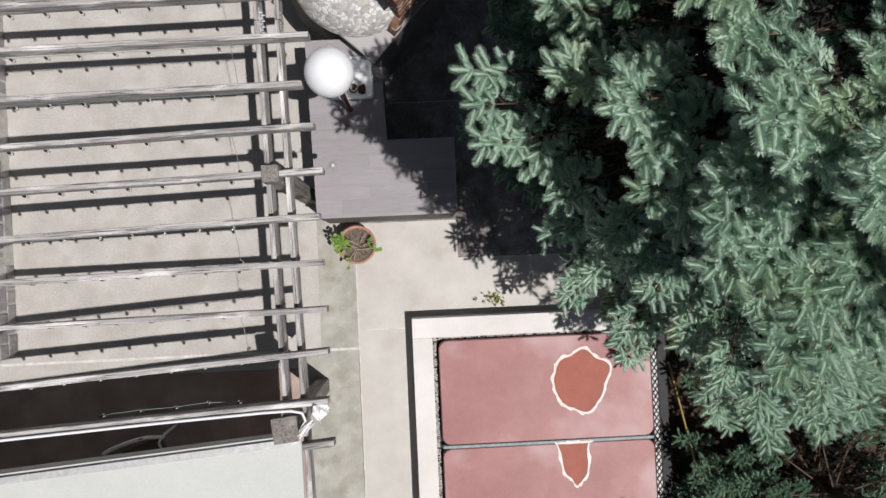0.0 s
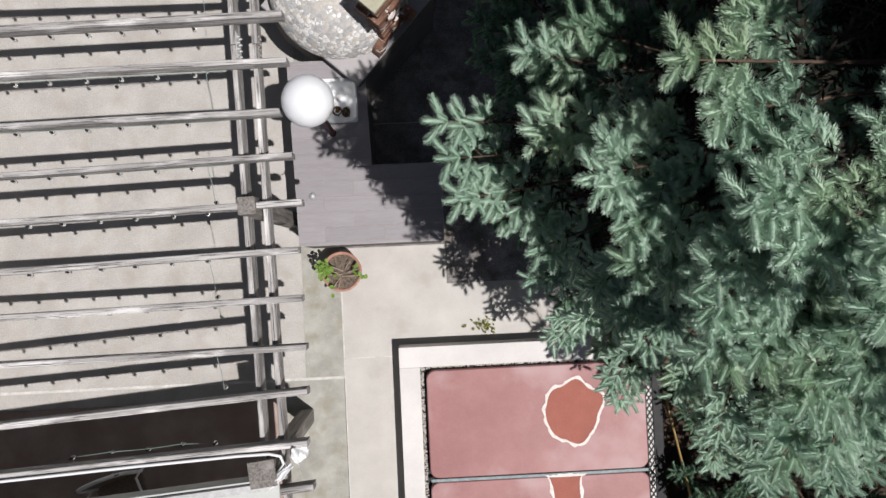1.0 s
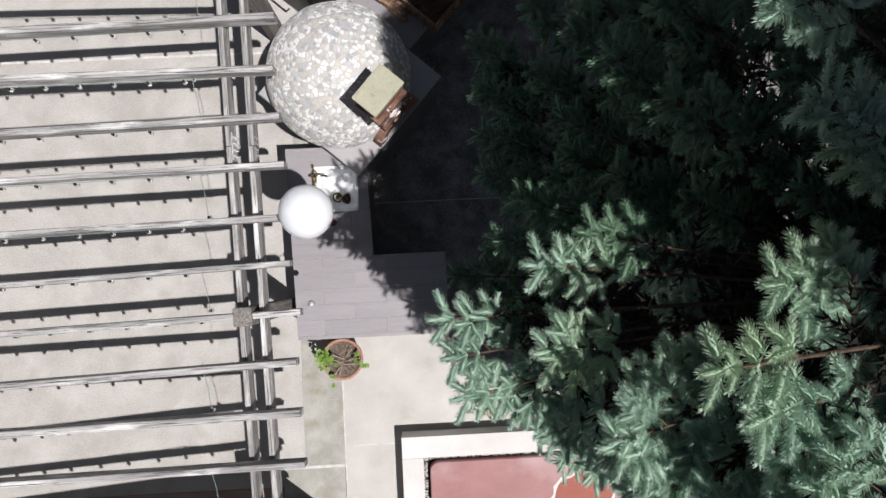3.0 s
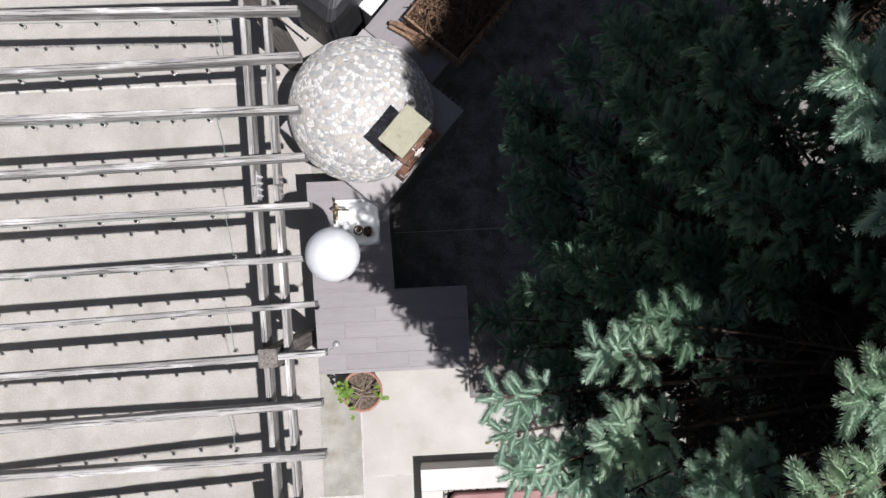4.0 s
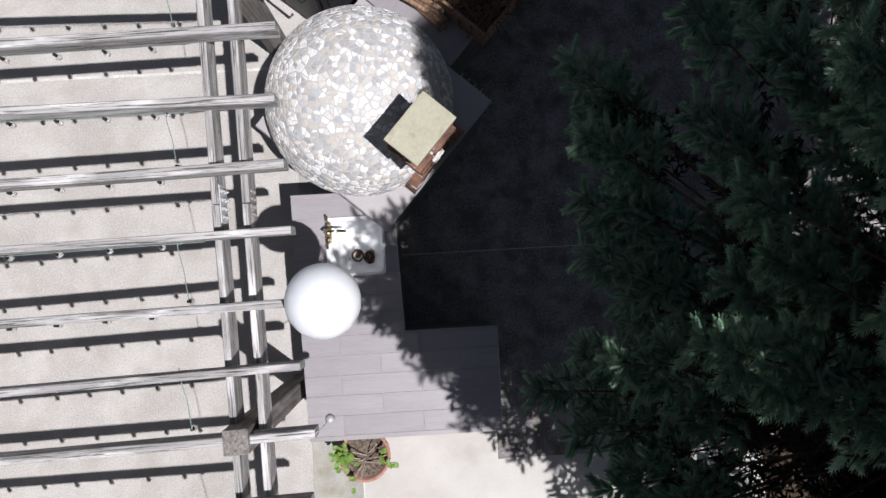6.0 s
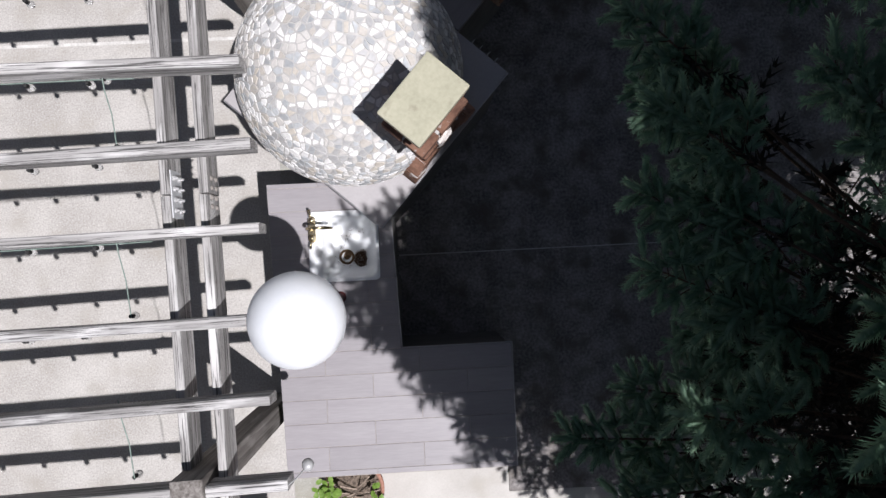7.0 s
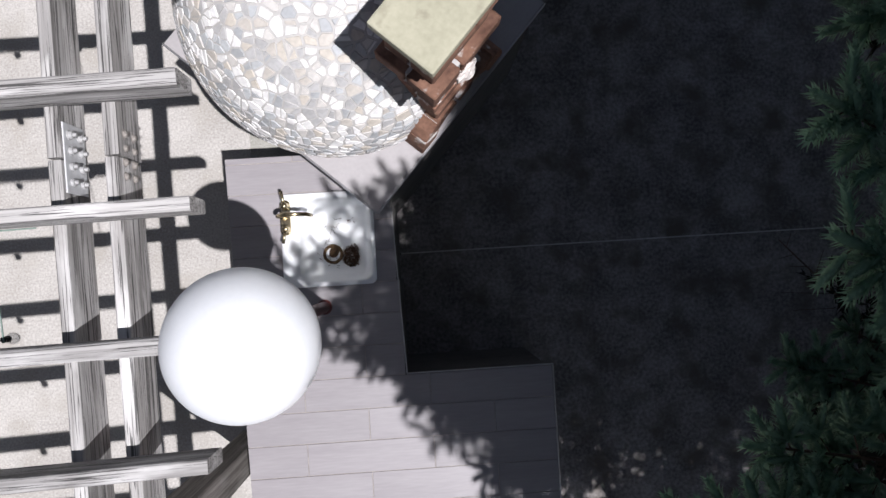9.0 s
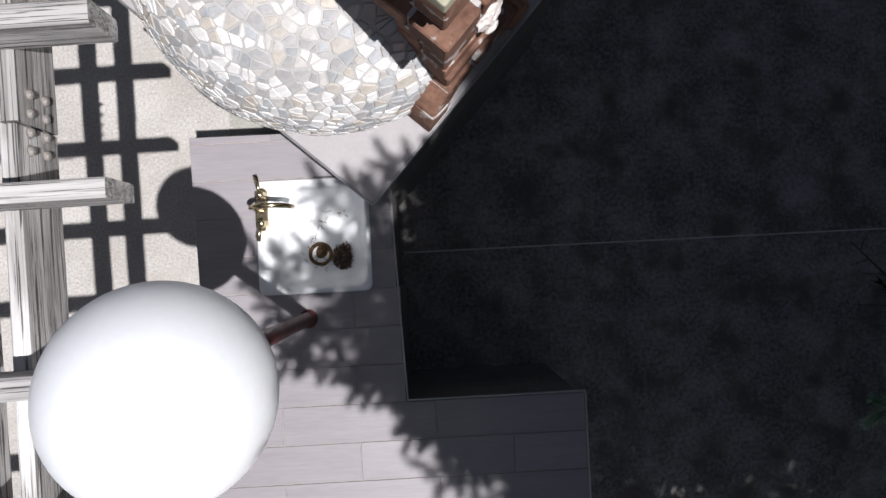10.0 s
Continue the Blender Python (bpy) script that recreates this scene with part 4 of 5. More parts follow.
# ---- covered grill ----
gm = pose(-0.35, 3.21, 0, 0, 0, OVEN_ANGLE)
grill = thing("covered_grill", "barbecue grill under a creased black fabric cover", "grill", gm)
bm = bmesh.new()
rings = []
for s, z in ((1.04, 0.06), (1.03, 0.4), (1.0, 0.85), (0.96, 0.98), (0.80, 1.06), (0.55, 1.10), (0.2, 1.115)):
    ring = []
    for k, (x, y) in enumerate(rounded(0, 0, 1.15 * s, 0.62 * s, 0.10 * s, 10)):
        fold = 0.022 * noise.noise(Vector((x * 5, y * 5, z * 1.3))) + 0.012 * math.sin(k * 1.9) * (1 if z < 0.9 else 0.3)
        d = Vector((x, y)).normalized()
        ring.append(bm.verts.new((x + d.x * fold, y + d.y * fold, z + 0.03 * noise.noise(Vector((x * 4, y * 4, 3))))))
    rings.append(ring)
for a, b in zip(rings, rings[1:]):
    for k in range(len(a)):
        bm.faces.new((a[k], a[(k + 1) % len(a)], b[(k + 1) % len(a)], b[k]))
bm.faces.new(rings[-1])
part("cover", bm, M_COVER, grill)
for s in (-1, 1):
    part("side_handle", tube([(0.62 * s, -0.2, 0.88), (0.67 * s, -0.2, 0.88), (0.67 * s, 0.2, 0.88), (0.62 * s, 0.2, 0.88)], 0.012, 8), M_BLACK, grill, "dark tube handle")
crate = thing("white_bin", "pale plastic storage bin with a lid beside the grill", "storage bin", OV @ pose(SIDE + 0.50, SIDE + 0.42, 0))
part("bin_body", box(0.5, 0.55, 0.70, 0.03, (0, 0, 0.35), 2), M_WHITE, crate)
part("lid", box(0.54, 0.59, 0.05, 0.015, (0, 0, 0.728), 2), M_WHITE, crate)

# crate of dry brush on the back counter
CU, CV, CL, CB = 1.53, 0.63, 0.85, 0.66
crate2 = thing("brush_crate", "rough brown wooden crate filled with dry twigs", "crate", OV @ pose(CU + CL / 2, CV, 1.096))
for x, y, sx, sy in ((-CL / 2, 0, 0.022, CB), (CL / 2, 0, 0.022, CB), (0, -CB / 2 + 0.011, CL - 0.03, 0.02), (0, CB / 2 - 0.011, CL - 0.03, 0.02)):
    for h in (0.05, 0.16):
        part("board", box(sx, sy, 0.10, 0.005), M_CRATE, crate2, m=pose(x, y, h))
part("bottom", box(CL - 0.03, CB - 0.03, 0.015, 0.0, (0, 0, 0.0085)), M_CRATE, crate2)
rb = random.Random(21)
bm = bmesh.new()
for k in range(650):
    c = Vector((max(-0.34, min(0.34, rb.gauss(0, 0.22))), max(-0.26, min(0.26, rb.gauss(0, 0.17))), rb.uniform(0.06, 0.26)))
    a = rb.gauss(0.5, 0.9)
    d = Vector((math.cos(a), math.sin(a), rb.uniform(-0.1, 0.3))) * rb.uniform(0.06, 0.18)
    bend = Vector((rb.uniform(-1, 1), rb.uniform(-1, 1), rb.uniform(-0.3, 1))) * 0.03
    lo = c - d
    lo.z = max(lo.z, 0.03)
    tube([lo, c + bend, c + d], rb.uniform(0.0015, 0.006), 4, bm)
tagged(part("dry_brush", bm, M_DRY, m=OV @ pose(CU + CL / 2, CV, 1.096)), "heap of dry brown twigs in the crate", "brushwood", kind="stuff")
for k in range(5):
    log = tagged(part("kindling", tube([(0, -0.2, 0), (0.01, 0.0, 0.004), (0, 0.2, 0)], 0.018 + 0.004 * (k % 3), 9), M_CRATE, m=OV @ pose(CU - 0.06 - 0.045 * (k % 2) , CV + 0.16 + 0.06 * k * 0.3, 1.118 + 0.036 * (k // 2), 0, 0, -8 + 5 * k)),
                 "split stick of pale kindling beside the crate", "firewood", "kindling by the crate")

# ---- string lights ----
SOCKET = mesh_of(lathe([(0.0, 0.0), (0.010, 0.0), (0.011, -0.03), (0.0, -0.03)], 10), "socket")
BULB = mesh_of(lathe([(0.008, 0.0), (0.016, -0.012), (0.020, -0.026), (0.016, -0.042), (0.0, -0.05)], 12), "bulb", True)
SOCKET.materials.append(M_BLACK)
BULB.materials.append(M_BULB)
rs = random.Random(31)


def string_light(points, places, label):
    t = thing("string_light", label, "string light", group="string lights on the pergola")
    part("cable", tube(points, 0.0030, 5), M_WIRE, t)
    for p in places:
        s = part("socket", SOCKET, None, t, m=pose(*p))
        part("bulb", BULB, None, s, "clear glass bulb", pose(0, 0, -0.028))


for xe, ye, yl in RAFTERS[3:-1]:
    slope = (yl - ye) / (-3.2 - xe)
    off = -0.022
    pts, places = [], []
    x = xe - 0.55
    start = rs.uniform(0, 0.2)
    while x > -4.9:
        pts.append((x, ye + slope * (x - xe) + off, RAFTER_TOP - 0.155 - 0.010 * rs.random()))
        x -= 0.15
    x = xe - 0.75 - start
    while x > -4.9:
        places.append((x, ye + slope * (x - xe) + off - 0.012, RAFTER_TOP - 0.150))
        x -= 0.30 * rs.uniform(0.92, 1.08)
    string_light(pts, places, "string of small clear bulbs along a rafter")
for i in range(3, 14, 2):
    ya, yb = RAFTERS[i][1] - 0.03, RAFTERS[i + 1][1] + 0.03
    x = -1.31 + 0.02 * math.sin(i * 2.1)
    string_light([(x, ya + 0.05, 2.02), (x + 0.004, ya - 0.05, 1.995), (x + 0.03, (ya + yb) / 2, 1.985), (x + 0.055, yb, 2.0)], [(x + 0.05, yb + 0.01, 1.995), (x, ya + 0.01, 2.01)],
                 "thin green cable of bulbs crossing between two rafters")
LOOSE = [(-2.84, -2.552), (-2.552, -2.509), (-2.226, -2.478), (-1.914, -2.469), (-1.625, -2.441), (-1.35, -2.45)]
string_light([(x, y, 1.985) for x, y in LOOSE], [(x, y - 0.01, 1.98) for x, y in LOOSE[1:]], "slack string of clear bulbs between two rafters")
end = thing("hanging_spot", "small grey spot lamp hanging at a rafter end", "spot lamp", pose(-0.475, -0.43, 2.06))
part("bracket", tube([(-0.035, -0.03, 0.06), (0.0, -0.01, 0.02), (0.035, 0.02, -0.03)], 0.004, 6), M_STEEL, end)
part("head", lathe([(0.0, 0.03), (0.02, 0.025), (0.03, 0.0), (0.026, -0.02), (0.0, -0.03)], 16), M_STEEL, end, m=pose(0.045, 0.03, -0.05, 20, 20), smooth=True)

# splice plates and bolts on the beams
def bolt(x, y, z, rx, ry, rz):
    part("bolt", BOLT, None, pergola, m=pose(x, y, z, rx, ry, rz))


BOLT = mesh_of(lathe([(0.0, 0.012), (0.009, 0.010), (0.012, 0.004), (0.012, 0.0), (0.017, -0.001), (0.017, -0.003)], 10), "bolt")
BOLT.materials.append(M_RUST)
M_PLATE = mat("bright zinc plate", (0.56, 0.57, 0.58), (0.70, 0.71, 0.72), 14, rough=0.5, metal=0.15, bump=0.05)
STUD = mesh_of(lathe([(0.0, 0.024), (0.007, 0.024), (0.007, 0.012), (0.013, 0.012), (0.013, 0.0), (0.017, -0.001), (0.017, -0.003)], 10), "stud")
STUD.materials.append(M_STEEL)
part("splice_plate", box(0.006, 0.235, 0.14, 0.001), M_PLATE, pergola, "galvanised splice plate", pose(beam_x(0.93, -1.046, -0.034) + 0.026, 0.93, 1.91, 0, 0, 2))
for k in range(4):
    for zz in (1.875, 1.945):
        part("stud", STUD, None, pergola, m=pose(beam_x(0.93, -1.046, -0.034) + 0.029, 0.85 + 0.053 * k, zz, 0, 90, 0))
        bolt(beam_x(0.93, -0.863, -0.029) + 0.023, 0.86 + 0.047 * k, zz, 0, 90, 0)

# ---- spruce trees ----
def shoot_template(rings, per, length, radius, width, seed, core=0.0, sides=5):
    """One shoot along x: needles round a thin core."""
    r = np.random.RandomState(seed)
    v, f = [], []
    if core:
        stops = ((-0.02, 0.6), (0.45, 1.0), (0.86, 0.9), (1.06, 0.25)) if sides > 3 else ((-0.02, 0.6), (0.75, 1.0), (1.06, 0.2))
        for x, w in stops:
            v += [np.array([x * length, core * w * math.cos(2 * math.pi * k / sides), core * w * math.sin(2 * math.pi * k / sides)]) for k in range(sides)]
        for i in range(len(stops) - 1):
            for k in range(sides):
                a, b = i * sides + k, i * sides + (k + 1) % sides
                f += [(a, b, b + sides), (a, b + sides, a + sides)]
    for i in range(rings):
        s = (i + 0.3) / rings
        rr = radius * (1.08 - 0.42 * s ** 3)
        for k in range(per):
            a = 2 * math.pi * (k + 0.5 * (i % 2)) / per + r.uniform(-0.3, 0.3)
            d = np.array([0.80 + 0.3 * s + 0.8 * max(0.0, s - 0.8), math.cos(a), math.sin(a)])
            d /= np.linalg.norm(d)
            side = np.cross(d, [1, 0, 0])
            side /= np.linalg.norm(side)
            b = np.array([s * length, 0, 0])
            w = width / 2 * (1.1 - 0.3 * s)
            j = len(v)
            v += [b - side * w, b + side * w, b + d * rr * r.uniform(0.88, 1.12)]
            f.append((j, j + 1, j + 2))
    return np.array(v), np.array(f)


NEAR = shoot_template(12, 9, 0.090, 0.037, 0.0092, 4, 0.0105, 4)
FINE = shoot_template(8, 8, 0.088, 0.037, 0.0105, 1, 0.0115, 4)
ROUGH = shoot_template(5, 6, 0.100, 0.044, 0.022, 2, 0.015, 3)
FILL = shoot_template(5, 5, 0.18, 0.055, 0.018, 3)


def shoots_mesh(name, template, places, mat_):
    """Many needle shoots as one mesh: places holds (origin, direction, size)."""
    tv, tf = template
    n = len(places)
    o = np.array([p[0] for p in places])
    d = np.array([p[1] for p in places])
    d /= np.linalg.norm(d, axis=1)[:, None]
    sz = np.array([p[2] for p in places])
    up = np.tile([0.02, 0.03, 1.0], (n, 1))
    y = np.cross(up, d)
    y /= np.linalg.norm(y, axis=1)[:, None]
    z = np.cross(d, y)
    R = np.stack([d, y, z], axis=2) * sz[:, None, None]
    V = (np.einsum("nij,kj->nki", R, tv) + o[:, None, :]).reshape(-1, 3)
    F = (tf[None] + (np.arange(n) * len(tv))[:, None, None]).reshape(-1, 3)
    me = bpy.data.meshes.new(name)
    me.vertices.add(len(V))
    me.vertices.foreach_set("co", V.astype(np.float32).ravel())
    me.loops.add(F.size)
    me.loops.foreach_set("vertex_index", F.astype(np.int32).ravel())
    me.polygons.add(len(F))
    me.polygons.foreach_set("loop_start", (np.arange(len(F)) * 3).astype(np.int32))
    me.update(calc_edges=True)
    me.materials.append(mat_)
    return me


def spray(axis, L, rng, long, wide, gap):
    """The flat frond at the end of a limb: side twigs in pairs, each with rows of stubby needle shoots, and the twigs that carry them."""
    places, twigs, stems = [], [], []
    up = Vector((0, 0, 1))
    n = max(3, round(long / (gap * 1.55)))
    for i in range(n):
        for sgn in (1, -1):
            f = (i + rng.uniform(0.15, 0.85)) / n
            s = 1 - long * (1 - f) / L
            fwd = (axis(min(1, s + 0.02)) - axis(s - 0.02)).normalized()
            side = fwd.cross(up).normalized()
            top = side.cross(fwd)
            ang = radians(rng.uniform(42, 66))
            d = (fwd * math.cos(ang) + side * (sgn * math.sin(ang)) + top * rng.uniform(-0.15, 0.32)).normalized()
            stems.append((axis(s), d, wide * (1 - 0.72 * f ** 1.6) * rng.uniform(0.65, 1.08), top))
    fwd = (axis(1.0) - axis(0.96)).normalized()
    stems.append((axis(1 - 0.6 * long / L), fwd, (axis(1.0) - axis(1 - 0.6 * long / L)).length, fwd.cross(up).normalized().cross(fwd)))
    for c, d, reach, top in stems:
        reach = max(0.03, reach - 0.05)
        twigs.append((c, c + d * reach))
        w = d.cross(top).normalized()
        places.append((c + d * reach, d + top * rng.uniform(0, 0.2), rng.uniform(0.95, 1.15)))
        x = reach - 0.02
        while x > 0.015:
            p = c + d * x
            for sgn in (1, -1):
                e = d * rng.uniform(0.50, 0.85) + w * (sgn * rng.uniform(0.70, 0.95)) + top * rng.uniform(-0.2, 0.35)
                places.append((p, e, rng.uniform(0.72, 1.02)))
            if rng.random() < 0.6:
                places.append((p, d * 0.8 + top * rng.uniform(0.4, 0.8) + w * rng.uniform(-0.4, 0.4), rng.uniform(0.65, 0.9)))
            x -= gap * rng.uniform(0.8, 1.2)
    return places, twigs


SPRAYS = []


def bough(tree, base, tip, rng, fine, long=0.6, wide=0.24, sag=0.12, gap=0.10, bare=False, big=1.0):
    """A spruce bough: a tapering limb whose outer end carries a dense spray of needle shoots."""
    a, b = Vector(base), Vector(tip)
    L = (b - a).length
    b = b - (b - a).normalized() * 0.07
    mid = (a + b) / 2 + Vector((0, 0, -sag * L * 0.5 + 0.05))
    axis = lambda s: a * (1 - s) ** 2 + mid * 2 * s * (1 - s) + b * s * s
    bm = tube([axis(i / 8) for i in range(9)], 0.008 + 0.008 * L / 2, 5, end=0.003)
    places, twigs = spray(axis, L, rng, min(long, L * 0.7), wide, gap)
    for p, q in twigs:
        tube([p, q], 0.003, 3, bm, end=0.0015)
    if not bare:
        SPRAYS.append(([tree.matrix_world.translation + axis(1 - k * long / L) for k in (0.15, 0.45, 0.75)], wide))
    ob = part("bough", bm, M_BARK, tree)
    # Rough, low and north boughs take the needle colour darkened for shade.
    lit_tone = fine and (b.z > (5.2 if b.y > 0.25 else 3.4) or b.y < -1.2) or tree.matrix_world.translation.y < -3
    as_rows = lambda rows: [(tuple(x), tuple(y), z * big) for x, y, z in rows]
    if not bare:
        part("needles", shoots_mesh("needles", (ROUGH, FINE, NEAR)[fine], as_rows(places), M_NEEDLE if lit_tone else M_NEEDLE_SHADE), None, ob, "blue green needle shoots" if lit_tone else "green needle shoots darkened for shade")
    # Shade-coloured twigs; bare boughs get more of them so crown gaps look dark.
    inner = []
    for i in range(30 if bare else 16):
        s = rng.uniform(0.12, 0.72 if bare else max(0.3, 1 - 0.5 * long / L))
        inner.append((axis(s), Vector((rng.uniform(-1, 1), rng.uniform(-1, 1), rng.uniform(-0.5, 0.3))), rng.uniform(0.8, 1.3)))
    part("inner_foliage", shoots_mesh("inner_foliage", FILL, as_rows(inner), M_INNER), None, ob, "dense inner twigs darkened for crown shade")


def spruce(label, cx, cy, height, profile, tips, seed, per=9, level=0.33, low=0.5, frond=(0.72, 0.31, 0.10, 1.0)):
    """tips: x, y, z of the outer boughs, and how large a sunlit frond each carries (0: a shaded one)."""
    rng = random.Random(seed)
    t = thing("spruce_tree", label, "tree", pose(cx, cy, 0))
    part("trunk", tube([(0, 0, -0.12), (0.02, 0.01, height * 0.5), (0, 0, height)], 0.17, 12, end=0.02), M_BARK, t, "rough brown trunk")
    for x, y, z, lit in tips:
        r = math.hypot(x - cx, y - cy)
        root = (0, 0, z + rng.uniform(-0.25, 0.05) + 0.12 * r * (-1 if z > 4 else 0.4))
        if lit:
            bough(t, root, (x - cx, y - cy, z), rng, 2 if z > 4.2 else 1, rng.uniform(0.34, 0.44) * (0.5 + 0.5 * lit), rng.uniform(0.20, 0.24) * lit, gap=0.062 if lit < 1 else 0.054)
        else:
            bough(t, root, (x - cx, y - cy, z), rng, 1, rng.uniform(0.42, 0.55), rng.uniform(0.19, 0.24), gap=0.052)
        if z < 4.5:
            off = Vector((rng.uniform(0.15, 0.32), rng.uniform(0.16, 0.32) * (rng.choice((-1, -1, 1)) if y > -1.4 else 0.8), rng.uniform(-0.22, -0.06)))
            bough(t, root, (x - cx + off.x, y - cy + off.y, z + off.z), rng, 1, rng.uniform(0.38, 0.5), rng.uniform(0.18, 0.22), gap=0.054)
    rays = [Vector((x - cx, y - cy, z)) for x, y, z, lit in tips if lit]
    near = [(r0, 0.06) for r0 in rays] + [(Vector((x - cx, y - cy, z)), 0.06) for x, y, z in OPEN]
    rays += [Vector((x - cx, y - cy, z)) for x, y, z in OPEN]
    z, k = low, 0
    while z < height - 0.3:
        R = np.interp(z, [p[0] for p in profile], [p[1] for p in profile])
        n = max(5, per if R > 1 else per - 3)
        for j in range(n):
            a = 2 * math.pi * (j + 0.5 * (k % 2)) / n + rng.uniform(-0.25, 0.25)
            rr = R * rng.uniform(0.78, 1.0) * (1 + 0.5 * max(0.0, math.sin(a)) + (0.35 * max(0.0, -math.sin(a)) if z < 4.4 else 0))
            zz = z + rng.uniform(-0.12, 0.12)
            root, tip = Vector((0, 0, zz + (0.15 if z < height * 0.5 else -0.2) * rr)), Vector((rr * math.cos(a), rr * math.sin(a), zz))
            clear = True
            for r0 in rays:
                for s in (0.4, 0.6, 0.8, 1.0):
                    p = root.lerp(tip, s)
                    w = p - r0
                    h = w.dot(SUN)
                    if h > 0.0 and (w - SUN * h).length < 0.30:
                        clear = False
            if clear:
                bare = bool(tips) and zz < 7.3 and tip.x < 0.25 and tip.y > -1.3
                bough(t, root, tip, rng, 0, frond[0] * rng.uniform(0.83, 1.17), frond[1] * rng.uniform(0.84, 1.16), gap=frond[2], bare=bare, big=frond[3])
        z += level
        k += 1
    # mostly unseen boughs added to close the crown's gaps over shaded tips and floor
    spots = [Vector((x - cx + dx, y - cy, z + 0.05)) for x, y, z, lit in tips if not lit for dx in (0.0, 0.17, 0.34)]
    spots += [Vector((x - cx, y - cy, z)) for x, y, z in SHADED]
    at = Vector((cx, cy, 0))
    for p in spots:
        shut = False
        for pts, w in SPRAYS:
            for q in pts:
                d = q - at - p
                h = d.dot(SUN)
                if h > 0.35 and (d - SUN * h).length < w * 0.33:
                    shut = True
        if shut:
            continue
        for top in ((8.3, 7.9, 7.5, 7.1, 6.8, 6.5) if tips else (6.4, 5.8, 5.2, 4.6, 4.0, 3.4)):
            q = p + SUN * ((top - p.z) / SUN.z)
            out = math.hypot(q.x, q.y)
            if not 0.3 < out < (2.0 if tips else np.interp(top, [k[0] for k in profile], [k[1] for k in profile]) * 1.1) or (tips and q.x < 1.5 - cx):
                continue
            o = Vector((q.x, q.y, 0)).normalized()
            room = 9.0
            for r0, lim in near:
                for k in (0.15, 0.0, -0.15, -0.3):
                    d = q + o * k - r0
                    room = min(room, (d - SUN * d.dot(SUN)).length - lim)
            if room < 0.13:
                continue
            wide = min(0.36, max(0.17, room))
            bough(t, (0, 0, q.z - 0.1), q + o * 0.15, rng, 0, 0.45, wide, gap=0.09 if wide > 0.3 else 0.075, big=1.6 if wide > 0.3 else 1.2)
            break
    return t


# sunlit spots of the oven, lamp and sink
OPEN = [(0.05, 1.22, 2.3), (0.18, 1.22, 2.3), (0.12, 1.42, 2.3), (-0.30, 1.50, 1.8), (-0.10, 1.90, 1.75), (-0.25, 1.15, 1.4), (0.12, 1.05, 1.4), (0.16, 1.12, 1.95), (0.30, 1.28, 1.95), (-0.25, 0.30, 2.5), (-0.45, 0.75, 0.9), (-0.30, 0.60, 0.9), (-0.22, 0.80, 0.9), (-0.05, 0.93, 1.14), (0.03, 1.03, 1.14), (-0.18, 0.93, 1.14), (-0.08, 0.52, 0.92), (-0.12, 0.30, 0.92), (0.15, 1.6, 1.6)]
# spots that the added high boughs have to keep in shade
SHADED = [(0.95 + 0.26 * i + 0.1 * (j % 2), -0.3 + 0.26 * j, 0.1) for i in range(12) for j in range(15)] + [(1.2, -0.62, 0.1), (1.45, -0.6, 0.1), (1.7, -0.62, 0.1), (1.3, -0.85, 0.1), (1.6, -0.9, 0.1)]
SHADED += [(0.28 + 0.15 * i + 0.12 * j, -0.10 - 0.20 * j, 0.92) for j in range(4) for i in range(4 - j)] + [(0.75 + 0.2 * i, -0.15 - 0.2 * j, 0.05) for i in range(3) for j in range(4)]
SHADED += [(0.85 + 0.2 * i, 2.15 + 0.2 * j, 1.3) for i in range(4) for j in range(5)]
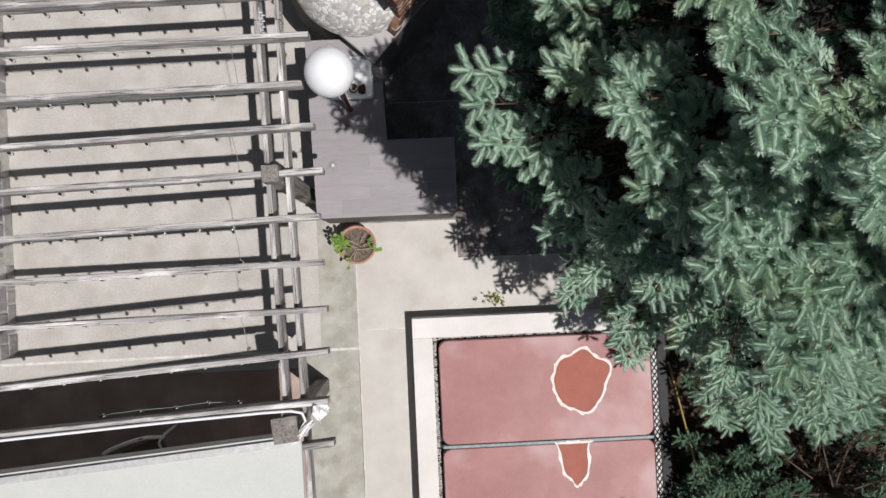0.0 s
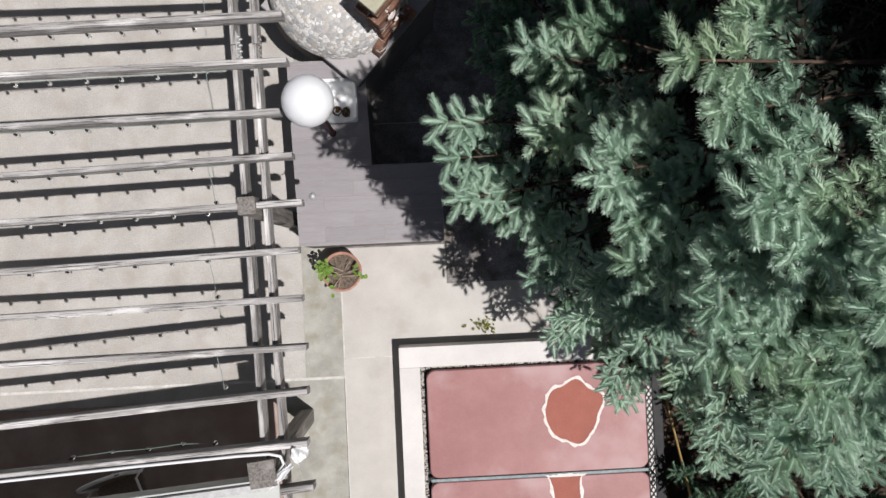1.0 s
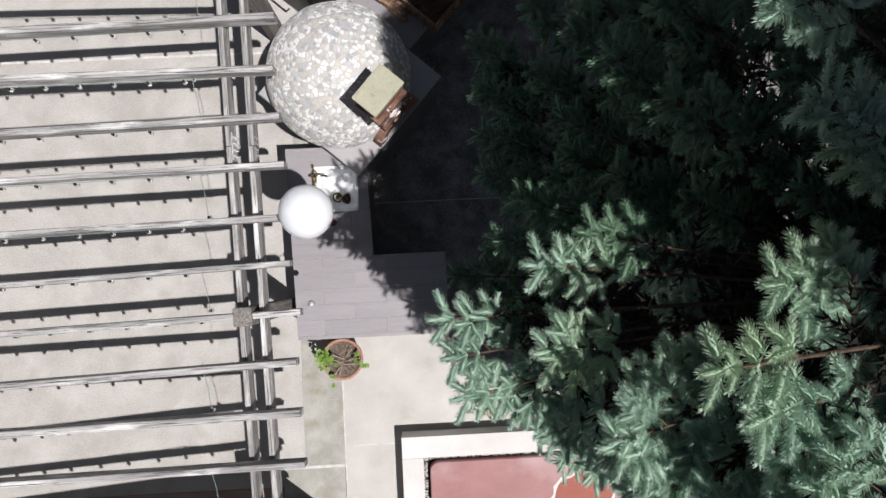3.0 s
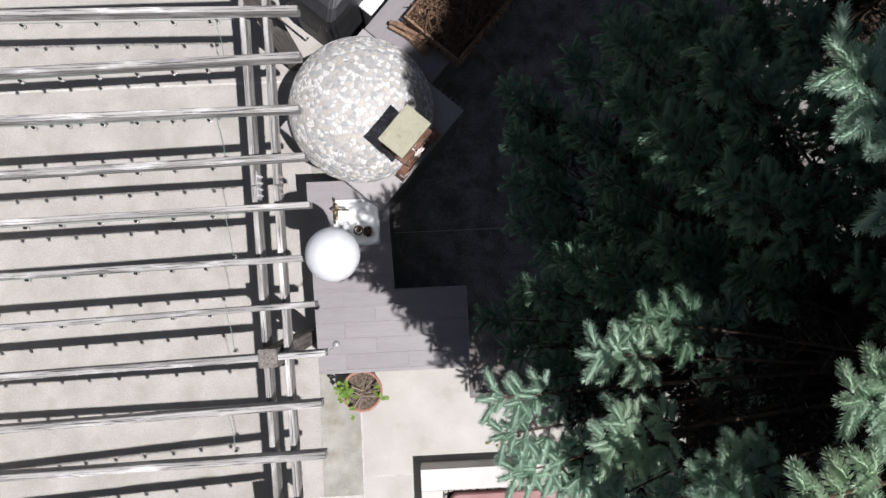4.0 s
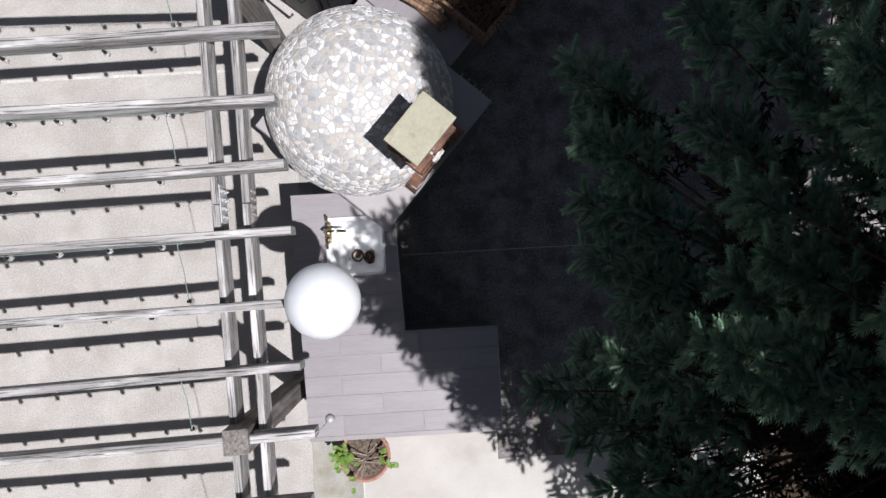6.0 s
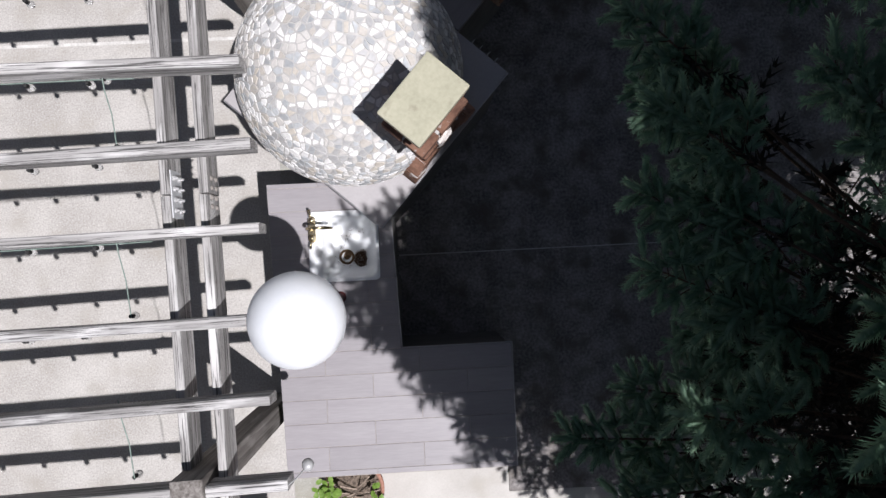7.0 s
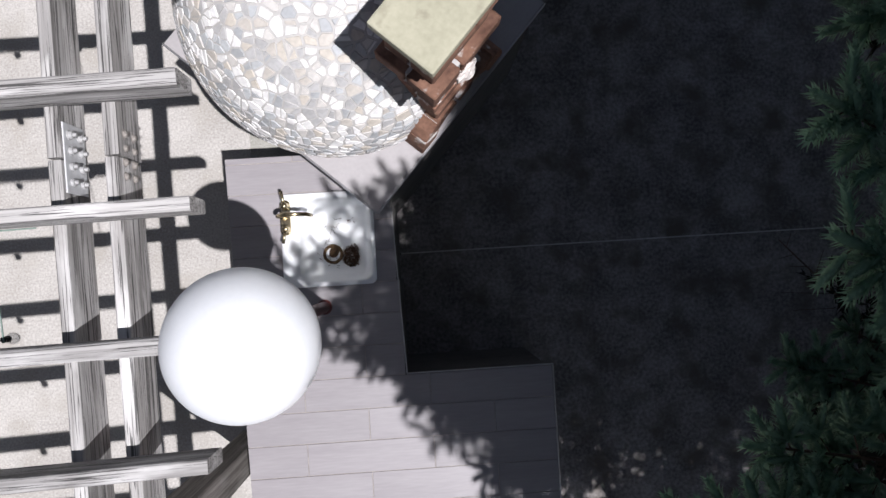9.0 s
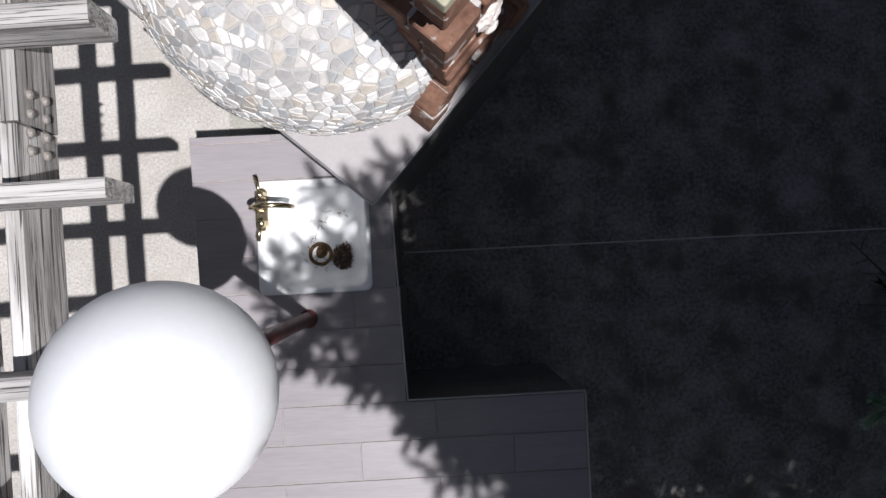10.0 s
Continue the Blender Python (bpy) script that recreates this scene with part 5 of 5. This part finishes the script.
TIPS = [(0.49, -0.38, 4.84, 0.6), (0.54, -0.55, 4.80, 0.8), (0.58, -0.74, 4.73, 1), (0.79, -0.81, 4.58, 1), (0.98, -0.99, 4.50, 1),
        (0.86, -0.17, 5.15, 0.75), (0.88, -0.50, 5.17, 1), (1.06, -0.05, 5.12, 0.65),
        (1.01, -0.76, 5.55, 1), (1.13, -0.94, 5.50, 1.2), (1.12, -0.62, 5.40, 1), (1.20, -1.10, 5.30, 1.2),
        (1.17, -0.47, 5.99, 0.6), (1.30, -0.62, 5.92, 0.75), (1.37, -0.75, 5.86, 1), (1.45, -0.26, 5.77, 1), (1.75, -0.70, 5.70, 1), (1.62, -0.85, 5.72, 1), (1.60, -0.42, 5.62, 1),
        (1.34, -0.93, 6.01, 1.2), (1.45, -1.08, 6.00, 1), (1.36, -1.12, 5.72, 1.2), (1.37, -1.27, 5.60, 1.2), (1.40, -1.44, 5.50, 1.2), (1.62, -1.20, 5.60, 1.2), (1.70, -1.42, 5.50, 1.2),
        (1.79, -0.71, 5.95, 1), (1.77, -0.88, 5.95, 1), (1.76, -1.18, 5.95, 1), (1.80, -1.32, 5.93, 1), (1.40, -1.72, 2.55, 1), (1.44, 0.75, 5.83, 1), (1.58, -1.26, 6.2, 1), (2.18, -1.78, 5.27, 1.2),
        (2.27, -2.30, 3.53, 1), (2.58, -2.57, 3.40, 1), (2.24, -2.02, 4.63, 1), (1.88, -1.53, 5.63, 1.2), (2.72, -2.48, 4.08, 1), (1.75, -2.05, 2.9, 1),
        (1.65, -1.62, 3.9, 1), (2.9, -2.9, 2.9, 1), (3.1, -2.5, 3.8, 1), (2.6, -2.3, 4.2, 1), (2.55, -1.9, 5.0, 1), (2.0, -1.7, 5.2, 1), (3.3, -2.8, 3.0, 1), (1.95, -2.3, 2.4, 1), (2.45, -2.2, 2.6, 1), (2.75, -2.6, 2.3, 1), (3.1, -2.75, 2.2, 1), (2.1, -2.05, 3.3, 1),
        (3.4, -2.6, 2.8, 1), (2.0, -1.75, 3.6, 1), (2.35, -1.8, 3.9, 1), (2.85, -2.2, 3.4, 1), (3.2, -2.15, 3.6, 1), (2.6, -2.75, 2.7, 1), (3.0, -3.0, 2.0, 1), (1.85, -1.9, 2.2, 1), (3.5, -2.9, 2.2, 1),
        (1.07, -1.20, 3.62, 0), (1.27, 0.76, 4.84, 0), (1.40, 1.04, 5.08, 0), (1.22, 1.32, 4.46, 0), (0.86, 1.08, 3.17, 0), (0.64, -0.21, 2.50, 0), (0.80, -0.45, 2.6, 0), (0.88, -0.65, 2.9, 0),
        (0.96, 0.20, 4.10, 0), (1.66, 0.34, 5.65, 0), (0.92, 1.22, 2.83, 0), (0.86, 0.80, 2.95, 0), (0.87, 0.52, 2.95, 0), (0.88, 1.5, 2.9, 0), (0.88, 0.04, 3.2, 0), (1.15, 0.38, 2.97, 0),
        (0.95, -0.36, 2.3, 0), (1.20, 0.98, 4.6, 0), (1.40, 0.50, 5.1, 0),
        (1.10, -0.78, 3.0, 0), (1.25, -1.12, 3.0, 0), (1.12, -0.62, 2.6, 0), (1.45, 0.05, 1.5, 0), (1.62, -0.15, 1.3, 0), (1.30, -1.27, 4.1, 0), (1.45, -1.45, 4.1, 0), (1.70, -1.50, 4.1, 0), (1.60, -1.25, 4.5, 0), (1.85, -1.10, 4.7, 0),
        (1.54, -1.44, 5.6, 1.1), (1.84, -1.46, 5.6, 1.1), (1.70, -1.62, 5.6, 1.1), (1.84, -1.84, 5.5, 1.1), (1.70, -1.90, 5.4, 1.1), (2.30, -1.86, 5.5, 1.1), (2.50, -1.96, 5.4, 1.1),
        (1.15, 1.45, 3.7, 0), (1.35, 1.25, 3.9, 0), (1.18, 1.05, 3.6, 0), (1.45, 0.95, 4.2, 0), (1.25, 0.72, 3.8, 0), (1.55, 0.65, 4.5, 0), (1.20, 0.40, 3.7, 0), (1.42, 0.30, 4.3, 0), (1.25, 0.05, 4.0, 0),
        (1.62, 0.12, 4.7, 0), (1.45, -0.15, 4.4, 0), (1.75, 0.45, 5.0, 0), (1.65, 0.95, 4.8, 0), (1.85, 0.75, 5.2, 0), (1.55, 1.40, 4.5, 0), (1.90, 0.10, 5.1, 0), (1.80, 1.20, 5.0, 0)]
spruce("tall blue spruce with dense silvery green boughs", 2.9, -0.4, 10.5, [(0.3, 1.0), (1.9, 1.0), (2.6, 1.45), (4.7, 1.5), (5.8, 1.15), (6.5, 1.25), (7.5, 1.1), (8.5, 0.8), (10.5, 0.1)], TIPS, 7, per=11)
spruce("low bushy blue spruce beside the hot tub", 4.35, -3.8, 1.75, [(0.2, 1.35), (0.7, 1.4), (1.1, 1.2), (1.5, 0.6), (1.75, 0.1)], [], 8, level=0.22, per=14, low=0.25, frond=(0.5, 0.2, 0.06, 0.8))
spruce("blue spruce standing past the end of the hot tub", 3.35, -6.0, 6.0, [(0.3, 1.3), (2.0, 1.1), (3.5, 0.85), (6.0, 0.1)], [], 9, level=0.45, per=8)
spruce("blue spruce standing behind the counter in deep shade", 4.4, 2.5, 9.0, [(0.3, 2.2), (3.0, 2.1), (5.0, 1.6), (7.0, 0.9), (9.0, 0.1)], [], 12, level=0.5, per=8)
weed = tagged(part("weed_tuft", shoots_mesh("weed_tuft", shoot_template(4, 5, 0.05, 0.03, 0.008, 4), [((random.gauss(0, 0.10), random.gauss(0, 0.04), 0.0), (random.uniform(-1, 1), random.uniform(-1, 1), 0.5), random.uniform(0.5, 1.1)) for _ in range(46)], M_WEED), None,
              m=pose(1.14, -1.73, 0.0)), "low tuft of yellow green weeds in a crack", "weed", kind="stuff")
